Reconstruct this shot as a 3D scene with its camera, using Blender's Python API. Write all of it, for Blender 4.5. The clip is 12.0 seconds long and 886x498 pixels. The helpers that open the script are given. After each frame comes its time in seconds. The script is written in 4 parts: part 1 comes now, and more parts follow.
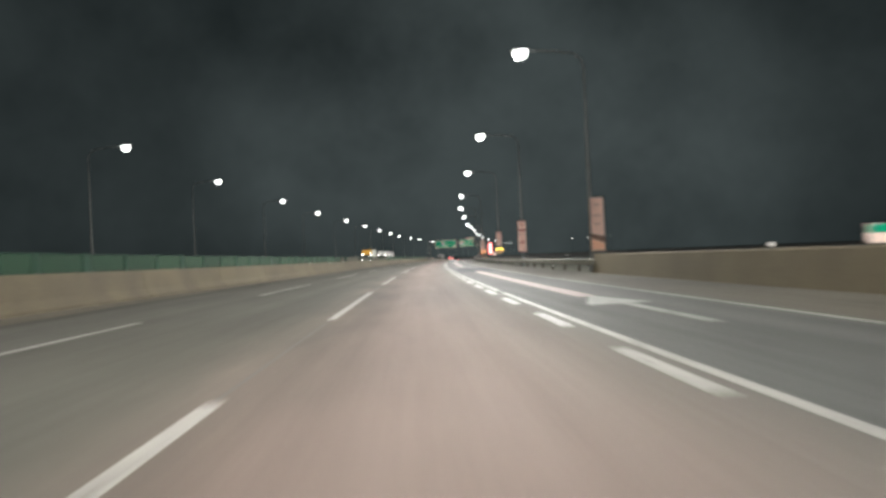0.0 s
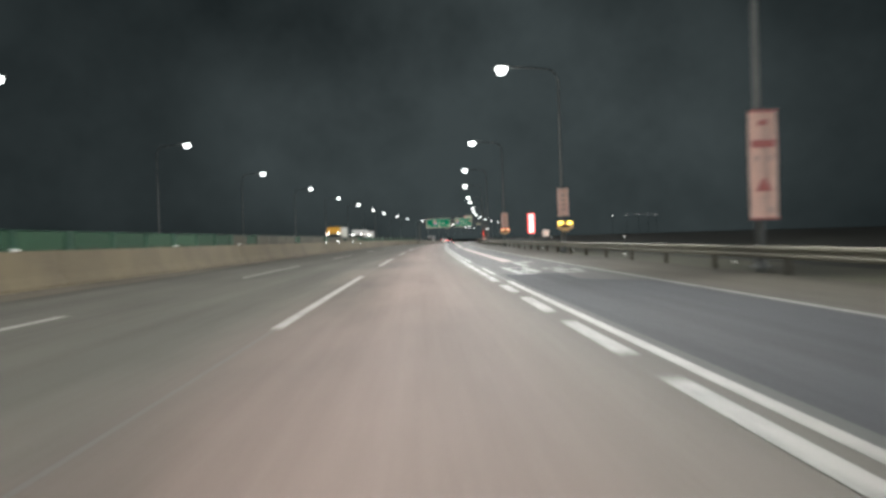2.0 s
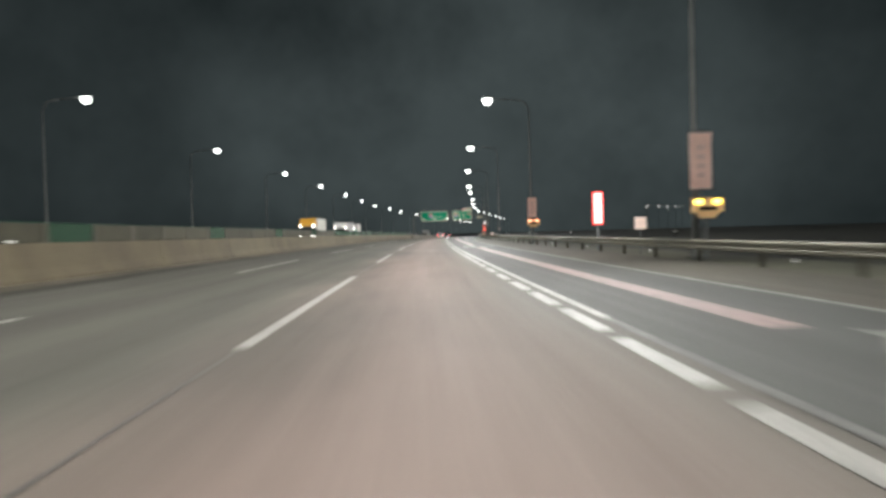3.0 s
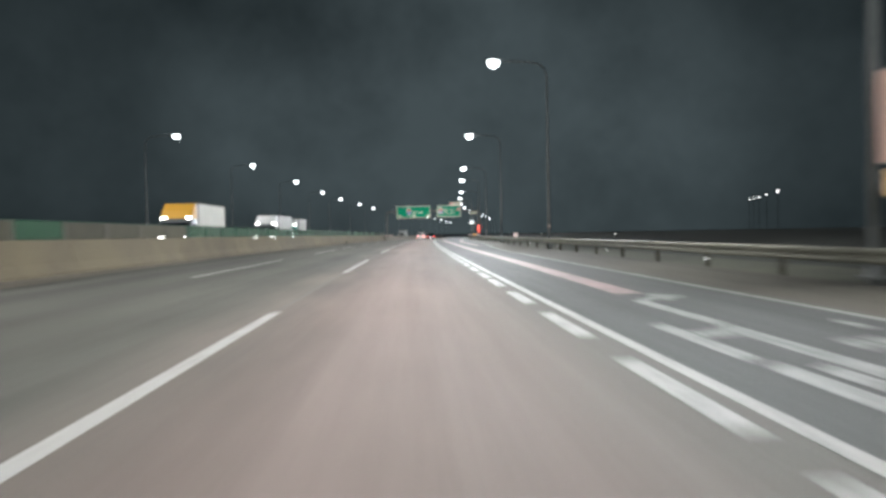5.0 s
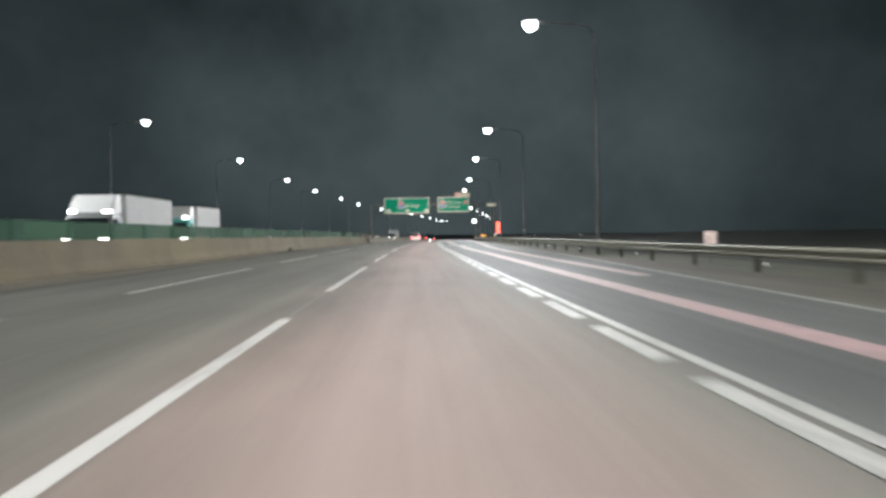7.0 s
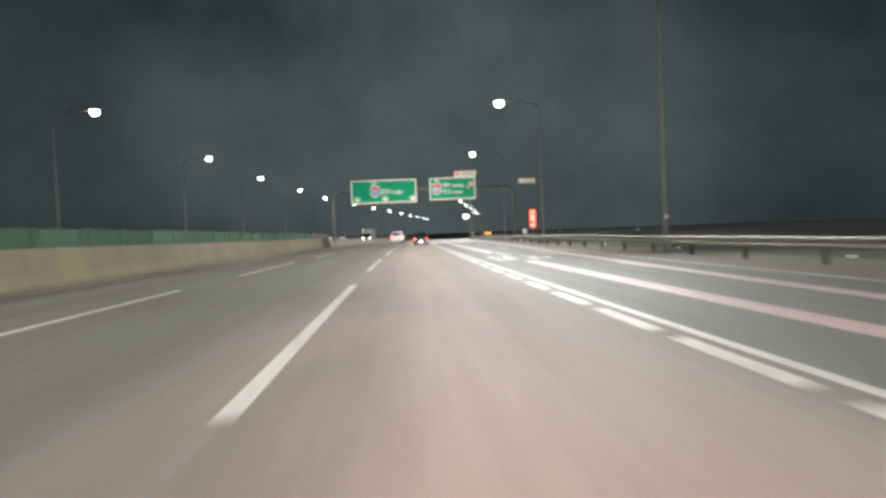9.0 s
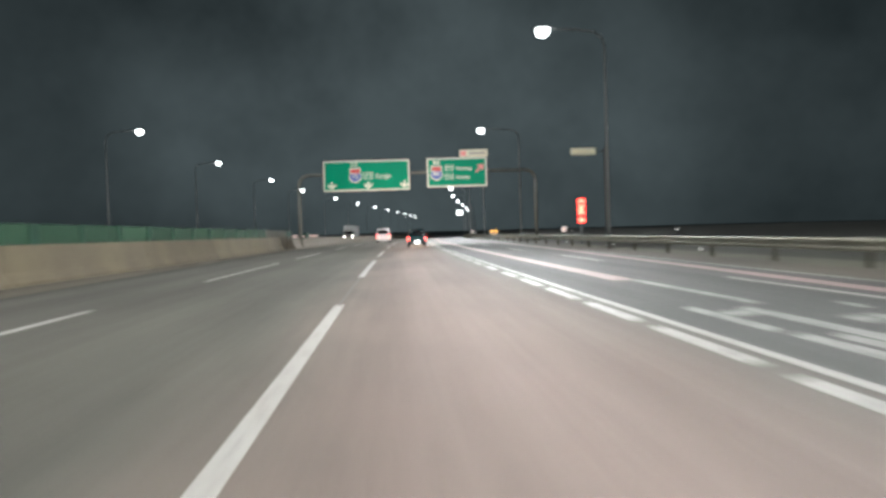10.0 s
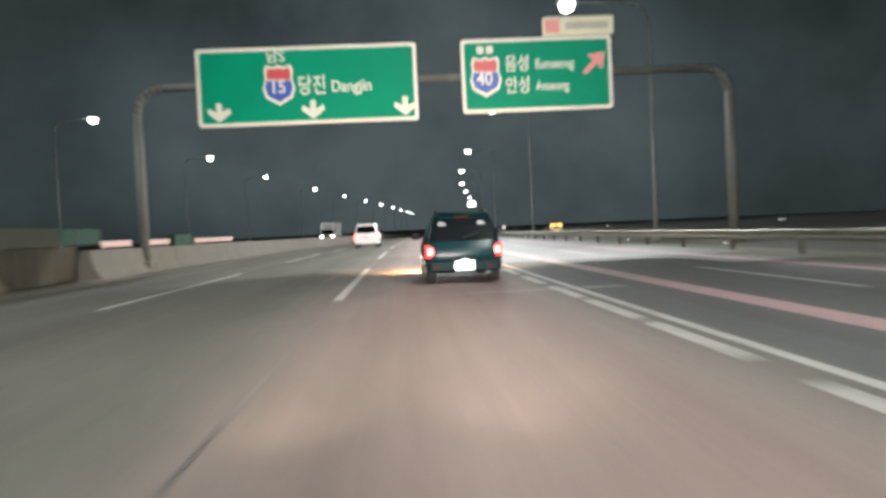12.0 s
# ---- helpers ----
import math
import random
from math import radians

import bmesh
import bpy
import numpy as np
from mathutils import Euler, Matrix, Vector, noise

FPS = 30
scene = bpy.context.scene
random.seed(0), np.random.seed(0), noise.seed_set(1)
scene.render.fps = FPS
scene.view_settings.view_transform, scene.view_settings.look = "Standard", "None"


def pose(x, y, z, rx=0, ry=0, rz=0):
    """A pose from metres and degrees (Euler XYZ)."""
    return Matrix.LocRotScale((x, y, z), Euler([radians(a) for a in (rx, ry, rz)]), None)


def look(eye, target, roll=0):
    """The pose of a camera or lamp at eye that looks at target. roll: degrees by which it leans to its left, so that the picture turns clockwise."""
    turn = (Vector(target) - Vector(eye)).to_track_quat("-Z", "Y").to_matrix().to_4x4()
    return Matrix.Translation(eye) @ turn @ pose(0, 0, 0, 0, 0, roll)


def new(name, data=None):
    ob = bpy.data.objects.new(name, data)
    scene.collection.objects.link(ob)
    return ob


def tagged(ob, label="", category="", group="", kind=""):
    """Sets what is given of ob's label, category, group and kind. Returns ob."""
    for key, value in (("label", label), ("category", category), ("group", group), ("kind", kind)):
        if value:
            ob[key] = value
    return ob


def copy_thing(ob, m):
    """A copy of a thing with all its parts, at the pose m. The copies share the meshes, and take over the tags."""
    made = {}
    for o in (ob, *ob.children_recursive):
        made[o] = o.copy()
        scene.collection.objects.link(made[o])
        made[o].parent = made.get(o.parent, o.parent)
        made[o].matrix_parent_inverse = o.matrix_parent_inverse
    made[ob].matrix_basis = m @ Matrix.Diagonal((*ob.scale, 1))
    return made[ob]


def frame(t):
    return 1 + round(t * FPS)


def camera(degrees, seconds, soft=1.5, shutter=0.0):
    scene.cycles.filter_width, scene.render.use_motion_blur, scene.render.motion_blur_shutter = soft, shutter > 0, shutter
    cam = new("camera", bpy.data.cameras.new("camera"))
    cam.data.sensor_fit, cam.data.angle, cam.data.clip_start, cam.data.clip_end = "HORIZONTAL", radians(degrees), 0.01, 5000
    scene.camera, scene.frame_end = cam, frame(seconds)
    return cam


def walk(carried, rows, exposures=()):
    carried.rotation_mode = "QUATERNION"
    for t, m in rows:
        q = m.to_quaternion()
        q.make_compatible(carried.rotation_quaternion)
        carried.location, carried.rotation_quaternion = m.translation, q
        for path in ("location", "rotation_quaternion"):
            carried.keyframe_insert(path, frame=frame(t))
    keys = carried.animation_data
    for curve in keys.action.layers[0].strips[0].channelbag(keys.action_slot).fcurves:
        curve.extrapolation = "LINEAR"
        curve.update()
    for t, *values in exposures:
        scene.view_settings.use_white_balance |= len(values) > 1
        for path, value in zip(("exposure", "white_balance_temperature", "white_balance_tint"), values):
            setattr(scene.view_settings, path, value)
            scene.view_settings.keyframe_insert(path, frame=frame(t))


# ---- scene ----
cam = camera(60.23, 12.0, soft=3.3, shutter=0.55)
walk(cam, [
    (0.0, pose(2.240, 63.063, 1.014, 90.608, 2.480, 0.478)),
    (0.5, pose(1.774, 75.136, 1.029, 89.939, 1.342, 1.943)),
    (1.0, pose(1.404, 86.987, 1.005, 88.772, 1.914, 1.022)),
    (1.5, pose(1.026, 98.382, 1.036, 89.741, 1.398, 0.312)),
    (2.0, pose(0.749, 108.982, 0.980, 89.216, 1.765, -0.383)),
    (2.5, pose(0.410, 120.192, 0.969, 89.319, 1.122, -0.346)),
    (3.0, pose(0.165, 131.547, 0.958, 88.813, 1.486, -0.839)),
    (5.0, pose(-0.120, 177.379, 0.963, 88.826, 1.020, -2.555)),
    (5.5, pose(-0.199, 188.613, 0.958, 89.243, 0.027, -3.235)),
    (6.0, pose(-0.121, 198.887, 0.961, 88.971, 1.058, -3.272)),
    (6.5, pose(-0.077, 209.185, 0.958, 88.901, 0.821, -2.951)),
    (8.5, pose(0.062, 250.793, 0.946, 88.736, 1.791, -4.595)),
    (9.0, pose(0.252, 261.059, 0.911, 88.739, 2.188, -4.785)),
    (9.5, pose(0.385, 271.604, 0.894, 88.309, 1.801, -5.856)),
    (10.0, pose(0.664, 282.005, 0.898, 88.561, 1.738, -5.854)),
    (10.5, pose(1.048, 291.980, 0.884, 88.516, 1.709, -5.691)),
    (11.0, pose(1.452, 302.097, 0.819, 88.553, 1.489, -5.815)),
    (11.5, pose(1.998, 312.152, 0.822, 88.375, 1.860, -5.781)),
    (12.0, pose(2.537, 322.728, 0.755, 88.372, 2.649, -6.165)),
], exposures=[(0.0, 0.0, 6640, 10), (0.5, -0.1, 6500, 10), (1.0, 0.2, 6160, 10), (1.5, 0.15, 6500, 10), (2.0, -0.15, 6460, 10), (2.5, 0.12, 6280, 10), (3.0, 0.0, 6570, 10), (5.0, 0.2, 6120, 10), (5.5, 0.25, 6460, 10), (6.0, 0.05, 6520, 10), (6.5, 0.25, 6210, 10), (8.5, 0.25, 6360, 10), (9.0, 0.55, 6580, 10), (9.5, -0.05, 6500, 10), (10.0, 0.35, 6250, 10), (10.5, 0.4, 6520, 10), (11.0, -0.02, 6500, 10), (11.5, 0.45, 6210, 10), (12.0, 0.58, 6360, 10)])

# ---- light ----
world = bpy.data.worlds.new("night_sky")
scene.world = world
world.use_nodes = True
_bg = world.node_tree.nodes["Background"]
_tc = world.node_tree.nodes.new("ShaderNodeTexCoord")
_sep = world.node_tree.nodes.new("ShaderNodeSeparateXYZ")
# mottling put into the sky for smears on the windscreen
_haze = world.node_tree.nodes.new("ShaderNodeTexNoise")
_haze.inputs["Scale"].default_value, _haze.inputs["Detail"].default_value, _haze.inputs["Roughness"].default_value = 3.2, 5, 0.58
_up = world.node_tree.nodes.new("ShaderNodeValToRGB")
_up.color_ramp.interpolation = "EASE"
for _at, _v in ((0.0, 0.88), (0.12, 0.96), (0.28, 0.88), (0.60, 0.45)):
    _stop = _up.color_ramp.elements.new(_at) if 0.0 < _at < 0.6 else _up.color_ramp.elements[0 if _at == 0.0 else -1]
    _stop.position, _stop.color = _at, (_v, _v, _v, 1)
# sky brightened ahead, standing in for the lamps' glare on the windscreen
_ahead = world.node_tree.nodes.new("ShaderNodeVectorMath")
_ahead.operation = "DOT_PRODUCT"
_ahead.inputs[1].default_value = (0.07, 0.995, 0.07)
_glare = world.node_tree.nodes.new("ShaderNodeMapRange")
_glare.interpolation_type = "SMOOTHSTEP"
for _k, _v in (("From Min", 0.91), ("From Max", 1.0), ("To Min", 0.64), ("To Max", 1.36)):
    _glare.inputs[_k].default_value = _v
_lit = world.node_tree.nodes.new("ShaderNodeMath")
_lit.operation = "MULTIPLY"
_mul = world.node_tree.nodes.new("ShaderNodeMath")
_mul.operation = "MULTIPLY"
_ramp = world.node_tree.nodes.new("ShaderNodeValToRGB")
_ramp.color_ramp.elements[0].position, _ramp.color_ramp.elements[0].color = 0.16, (0.007, 0.0105, 0.0112, 1)
_ramp.color_ramp.elements[1].position, _ramp.color_ramp.elements[1].color = 0.66, (0.054, 0.069, 0.071, 1)
world.node_tree.links.new(_tc.outputs["Generated"], _sep.inputs[0])
world.node_tree.links.new(_tc.outputs["Generated"], _haze.inputs["Vector"])
world.node_tree.links.new(_sep.outputs["Z"], _up.inputs[0])
world.node_tree.links.new(_up.outputs[0], _mul.inputs[0])
world.node_tree.links.new(_haze.outputs[0], _mul.inputs[1])
world.node_tree.links.new(_tc.outputs["Generated"], _ahead.inputs[0])
world.node_tree.links.new(_ahead.outputs["Value"], _glare.inputs["Value"])
world.node_tree.links.new(_mul.outputs[0], _lit.inputs[0])
world.node_tree.links.new(_glare.outputs[0], _lit.inputs[1])
world.node_tree.links.new(_lit.outputs[0], _ramp.inputs[0])
world.node_tree.links.new(_ramp.outputs[0], _bg.inputs[0])
_bg.inputs[1].default_value = 0.95

LAMP_WATTS = 2350.0
LEFT_WATTS = 1900.0
HEADLAMP_WATTS = 2500.0


# ---- materials ----
def mat_new(name):
    m = bpy.data.materials.new(name)
    m.use_nodes = True
    return m, m.node_tree, m.node_tree.nodes["Principled BSDF"]


def material(name, col, rough=0.6, metal=0.0, var=0.0, scale=3.0, fine=60.0, bump=0.0, spec=None, stretch=(1, 1, 1), per_piece=0.0, dirt=None):
    """A surface with variation at two scales in world space, and fine relief."""
    m, nt, b = mat_new(name)
    b.inputs["Roughness"].default_value = rough
    b.inputs["Metallic"].default_value = metal
    b.inputs["Base Color"].default_value = (*col, 1)
    if spec is not None:
        b.inputs["Specular IOR Level"].default_value = spec
    if var > 0 or bump > 0:
        geo = nt.nodes.new("ShaderNodeNewGeometry")
        mp = nt.nodes.new("ShaderNodeMapping")
        mp.inputs["Scale"].default_value = stretch
        nt.links.new(geo.outputs["Position"], mp.inputs[0])
        n1 = nt.nodes.new("ShaderNodeTexNoise")
        n1.inputs["Scale"].default_value, n1.inputs["Detail"].default_value = scale, 5
        n2 = nt.nodes.new("ShaderNodeTexNoise")
        n2.inputs["Scale"].default_value, n2.inputs["Detail"].default_value = fine, 3
        nt.links.new(mp.outputs[0], n1.inputs["Vector"])
        nt.links.new(geo.outputs["Position"], n2.inputs["Vector"])
        add = nt.nodes.new("ShaderNodeMath")
        add.operation = "MULTIPLY_ADD"
        add.inputs[1].default_value = 0.65
        half = nt.nodes.new("ShaderNodeMath")
        half.operation = "MULTIPLY"
        half.inputs[1].default_value = 0.35
        nt.links.new(n2.outputs[0], half.inputs[0])
        nt.links.new(n1.outputs[0], add.inputs[0])
        nt.links.new(half.outputs[0], add.inputs[2])
        val = add.outputs[0]
        if per_piece > 0:
            oi = nt.nodes.new("ShaderNodeObjectInfo")
            pm = nt.nodes.new("ShaderNodeMath")
            pm.operation = "MULTIPLY_ADD"
            pm.inputs[1].default_value = per_piece
            nt.links.new(oi.outputs["Random"], pm.inputs[0])
            nt.links.new(val, pm.inputs[2])
            val = pm.outputs[0]
        ramp = nt.nodes.new("ShaderNodeValToRGB")
        lo = dirt if dirt else tuple(max(0.0, c * (1 - var)) for c in col)
        hi = tuple(min(1.0, c * (1 + var)) for c in col)
        ramp.color_ramp.elements[0].position, ramp.color_ramp.elements[0].color = 0.32, (*lo, 1)
        ramp.color_ramp.elements[1].position, ramp.color_ramp.elements[1].color = 0.68, (*hi, 1)
        nt.links.new(val, ramp.inputs[0])
        nt.links.new(ramp.outputs[0], b.inputs["Base Color"])
        rr = nt.nodes.new("ShaderNodeMapRange")
        rr.inputs["To Min"].default_value, rr.inputs["To Max"].default_value = max(0.02, rough - 0.1), min(1.0, rough + 0.1)
        nt.links.new(n1.outputs[0], rr.inputs["Value"])
        nt.links.new(rr.outputs[0], b.inputs["Roughness"])
        if bump > 0:
            bp = nt.nodes.new("ShaderNodeBump")
            bp.inputs["Strength"].default_value, bp.inputs["Distance"].default_value = bump, 0.01
            nt.links.new(n2.outputs[0], bp.inputs["Height"])
            nt.links.new(bp.outputs[0], b.inputs["Normal"])
    return m


def glow(name, col, strength):
    m, nt, b = mat_new(name)
    b.inputs["Base Color"].default_value = (*col, 1)
    b.inputs["Emission Color"].default_value = (*col, 1)
    b.inputs["Emission Strength"].default_value = strength
    return m


def mesh_screen(name, col, open_share, warm=2.0):
    """Expanded-metal anti-glare sheet: green wire with small holes."""
    m, nt, b = mat_new(name)
    b.inputs["Base Color"].default_value = (*col, 1)
    b.inputs["Roughness"].default_value = 0.7
    b.inputs["Specular IOR Level"].default_value = 0.1
    geo = nt.nodes.new("ShaderNodeNewGeometry")
    n = nt.nodes.new("ShaderNodeTexNoise")
    n.inputs["Scale"].default_value = 1.3
    nt.links.new(geo.outputs["Position"], n.inputs["Vector"])
    oi = nt.nodes.new("ShaderNodeObjectInfo")
    ramp = nt.nodes.new("ShaderNodeValToRGB")
    ramp.color_ramp.elements[0].color = (*[c * 0.5 for c in col], 1)
    ramp.color_ramp.elements[1].color = (col[0] * warm, col[1] * 1.3, col[2] * 1.25, 1)
    mx = nt.nodes.new("ShaderNodeMath")
    mx.operation = "MULTIPLY_ADD"
    mx.inputs[1].default_value = 0.5
    nt.links.new(oi.outputs["Random"], mx.inputs[0])
    hf = nt.nodes.new("ShaderNodeMath")
    hf.operation = "MULTIPLY"
    hf.inputs[1].default_value = 0.5
    nt.links.new(n.outputs[0], hf.inputs[0])
    nt.links.new(hf.outputs[0], mx.inputs[2])
    nt.links.new(mx.outputs[0], ramp.inputs[0])
    nt.links.new(ramp.outputs[0], b.inputs["Base Color"])
    tr = nt.nodes.new("ShaderNodeBsdfTransparent")
    mix = nt.nodes.new("ShaderNodeMixShader")
    mix.inputs[0].default_value = open_share
    nt.links.new(b.outputs[0], mix.inputs[1])
    nt.links.new(tr.outputs[0], mix.inputs[2])
    nt.links.new(mix.outputs[0], nt.nodes["Material Output"].inputs["Surface"])
    return m


def road_surface(name, col, rough, tracks, streaks, blots, phase, wear=None, wear_at=0.5, left=None):
    """Asphalt or road paint in road coordinates: wheel tracks, long streaks, blots, grain and relief."""
    m, nt, b = mat_new(name)

    def node(kind, **values):
        n = nt.nodes.new(kind)
        for k, v in values.items():
            n.inputs[k].default_value = v
        return n

    def math_node(op, a, c):
        n = nt.nodes.new("ShaderNodeMath")
        n.operation = op
        for i, v in enumerate((a, c)):
            if isinstance(v, float):
                n.inputs[i].default_value = v
            else:
                nt.links.new(v, n.inputs[i])
        return n.outputs[0]

    uv = nt.nodes.new("ShaderNodeUVMap")
    uv.uv_map = "road"

    def noise(sx, sy, detail, rough_n=0.55):
        mp = nt.nodes.new("ShaderNodeMapping")
        mp.inputs["Scale"].default_value = (sx, sy, 1)
        n = node("ShaderNodeTexNoise", Scale=1.0, Detail=detail, Roughness=rough_n)
        nt.links.new(uv.outputs[0], mp.inputs[0])
        nt.links.new(mp.outputs[0], n.inputs["Vector"])
        return n.outputs[0]

    sep = nt.nodes.new("ShaderNodeSeparateXYZ")
    nt.links.new(uv.outputs[0], sep.inputs[0])
    bend = math_node("MULTIPLY", math_node("SUBTRACT", noise(0.15, 0.03, 2.0), 0.5), 0.9)
    wave = math_node("COSINE", math_node("MULTIPLY", math_node("ADD", math_node("ADD", sep.outputs[0], bend), phase), 2 * math.pi / 1.8), 0.0)
    long_n = math_node("SUBTRACT", noise(2.2, 0.045, 4.0, 0.65), 0.5)
    blot_n = math_node("SUBTRACT", noise(0.55, 0.14, 5.0, 0.6), 0.5)
    grain = noise(26.0, 26.0, 3.0)
    fine = math_node("SUBTRACT", grain, 0.5)
    val = math_node("ADD", math_node("MULTIPLY", wave, tracks), math_node("MULTIPLY", long_n, streaks))
    val = math_node("ADD", val, math_node("MULTIPLY", blot_n, blots))
    val = math_node("ADD", val, math_node("MULTIPLY", fine, 0.32))
    scale = node("ShaderNodeMapRange", **{"From Min": -1.0, "From Max": 1.0, "To Min": 0.0, "To Max": 2.0})
    nt.links.new(val, scale.inputs["Value"])
    hue = nt.nodes.new("ShaderNodeVectorMath")
    hue.operation = "SCALE"
    hue.inputs[0].default_value = col
    nt.links.new(scale.outputs[0], hue.inputs["Scale"])
    out = hue.outputs[0]
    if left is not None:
        # headlight pool painted into the middle lane; greyer to its left, border uneven
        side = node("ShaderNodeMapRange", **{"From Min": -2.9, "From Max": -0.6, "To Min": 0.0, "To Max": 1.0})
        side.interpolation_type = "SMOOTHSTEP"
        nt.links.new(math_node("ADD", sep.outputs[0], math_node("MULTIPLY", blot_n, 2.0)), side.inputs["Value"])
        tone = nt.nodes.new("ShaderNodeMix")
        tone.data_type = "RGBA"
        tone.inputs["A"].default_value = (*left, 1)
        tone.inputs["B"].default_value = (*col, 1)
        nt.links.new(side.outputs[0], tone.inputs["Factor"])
        # the painted pool fades to grey again along the exit line
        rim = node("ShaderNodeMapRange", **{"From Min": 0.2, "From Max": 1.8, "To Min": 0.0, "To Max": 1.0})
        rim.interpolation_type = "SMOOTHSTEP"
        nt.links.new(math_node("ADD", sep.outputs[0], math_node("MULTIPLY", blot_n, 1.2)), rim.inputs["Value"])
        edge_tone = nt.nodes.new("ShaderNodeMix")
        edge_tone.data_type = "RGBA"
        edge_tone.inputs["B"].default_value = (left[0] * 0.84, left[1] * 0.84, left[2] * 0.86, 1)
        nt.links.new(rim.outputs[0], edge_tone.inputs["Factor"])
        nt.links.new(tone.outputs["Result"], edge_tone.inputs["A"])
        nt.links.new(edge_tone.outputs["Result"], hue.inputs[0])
    if wear is not None:
        ramp = nt.nodes.new("ShaderNodeValToRGB")
        ramp.color_ramp.elements[0].position, ramp.color_ramp.elements[0].color = wear_at - 0.1, (1, 1, 1, 1)
        ramp.color_ramp.elements[1].position, ramp.color_ramp.elements[1].color = wear_at + 0.1, (0, 0, 0, 1)
        nt.links.new(math_node("ADD", math_node("MULTIPLY", noise(9.0, 2.2, 5.0, 0.7), 0.7), math_node("MULTIPLY", noise(0.7, 0.35, 2.0), 0.3)), ramp.inputs[0])
        mix = nt.nodes.new("ShaderNodeMix")
        mix.data_type = "RGBA"
        mix.inputs["B"].default_value = (*wear, 1)
        nt.links.new(ramp.outputs[0], mix.inputs["Factor"])
        nt.links.new(out, mix.inputs["A"])
        out = mix.outputs["Result"]
    nt.links.new(out, b.inputs["Base Color"])
    b.inputs["Specular IOR Level"].default_value = 0.22
    rr = node("ShaderNodeMapRange", **{"To Min": rough + 0.08, "To Max": rough - 0.1})
    nt.links.new(noise(2.2, 0.045, 4.0, 0.65), rr.inputs["Value"])
    nt.links.new(rr.outputs[0], b.inputs["Roughness"])
    bp = node("ShaderNodeBump", Strength=0.45, Distance=0.01)
    nt.links.new(grain, bp.inputs["Height"])
    nt.links.new(bp.outputs[0], b.inputs["Normal"])
    return m


# warm first colour stands in for the headlight pool, left for bare asphalt
ASPHALT = road_surface("asphalt_worn_headlight_pool", (0.146, 0.110, 0.095), 0.82, 0.09, 0.38, 0.75, 0.45, left=(0.075, 0.071, 0.059))
ASPHALT_SHOULDER = road_surface("asphalt_shoulder", (0.058, 0.052, 0.040), 0.85, 0.0, 0.4, 1.1, 0.2)
ASPHALT_DUSTY = road_surface("asphalt_dusty", (0.138, 0.121, 0.094), 0.9, 0.0, 0.5, 1.1, 0.6)
ASPHALT_PALE = road_surface("asphalt_pale", (0.115, 0.115, 0.110), 0.8, 0.05, 0.4, 0.7, 0.3)
ASPHALT_AUX = road_surface("asphalt_grey", (0.043, 0.0445, 0.041), 0.8, 0.06, 0.4, 0.9, 0.1)
ASPHALT_FAR = road_surface("asphalt_grey_far", (0.054, 0.056, 0.053), 0.8, 0.10, 0.4, 0.6, 0.0)
ASPHALT_NEW = road_surface("asphalt_patch", (0.021, 0.0235, 0.027), 0.85, 0.04, 0.5, 0.4, 0.0)
TAR = material("tar_joint", (0.072, 0.062, 0.055), 0.7, var=0.3, scale=1.2)
PAINT = road_surface("road_paint_white", (0.31, 0.295, 0.275), 0.6, 0.0, 0.3, 0.35, 0.0, (0.14, 0.13, 0.12), 0.40)
PAINT_MID = road_surface("road_paint_grey_white", (0.205, 0.197, 0.184), 0.62, 0.0, 0.35, 0.4, 0.0, (0.09, 0.086, 0.08), 0.43)
PAINT_WORN = road_surface("road_paint_worn", (0.185, 0.183, 0.172), 0.65, 0.0, 0.4, 0.5, 0.0, (0.07, 0.07, 0.066), 0.49)
PAINT_GONE = road_surface("road_paint_gone", (0.10, 0.098, 0.092), 0.7, 0.0, 0.4, 0.5, 0.0, (0.05, 0.05, 0.047), 0.54)
PAINT_PINK = road_surface("road_paint_pink", (0.20, 0.135, 0.132), 0.65, 0.0, 0.3, 0.4, 0.0, (0.09, 0.068, 0.065), 0.42)
CONCRETE = material("barrier_concrete", (0.098, 0.079, 0.047), 0.9, var=0.32, scale=0.9, fine=14, bump=0.3, per_piece=0.14, stretch=(1, 0.6, 0.5), dirt=(0.062, 0.047, 0.029))
CONCRETE_PALE = material("concrete_pale", (0.118, 0.103, 0.080), 0.9, var=0.2, scale=0.8, fine=30, bump=0.3)
VERGE = material("verge_dark_weeds", (0.019, 0.020, 0.011), 0.95, var=0.45, scale=0.6, fine=9, bump=0.6)
RAIL_POST = material("rail_post_dull_steel", (0.075, 0.070, 0.055), 0.8, var=0.25, scale=2, fine=20, spec=0.15)
SOIL = material("verge_dry_grass", (0.050, 0.049, 0.029), 0.95, var=0.4, scale=0.5, fine=9, bump=0.6)
WEED = material("weed_leaves", (0.020, 0.022, 0.010), 0.8, var=0.4, scale=6)
STEEL = material("galvanised_steel", (0.16, 0.153, 0.118), 0.7, 0.05, var=0.25, scale=1.5, fine=25, per_piece=0.15, spec=0.3)
POLE = material("pole_galvanised", (0.20, 0.208, 0.20), 0.7, 0.0, var=0.15, scale=1.5, fine=20, spec=0.3)
STEEL_DARK = material("pole_paint_grey", (0.14, 0.148, 0.148), 0.85, 0.0, var=0.2, scale=1.5, fine=20, spec=0.15)
SCREEN = mesh_screen("green_mesh", (0.022, 0.084, 0.046), 0.24)
SCREEN_GREY = mesh_screen("olive_brown_mesh", (0.080, 0.077, 0.055), 0.15, 1.35)
GREEN_POST = material("green_post_paint", (0.013, 0.046, 0.028), 0.7, var=0.2, scale=2, spec=0.1)
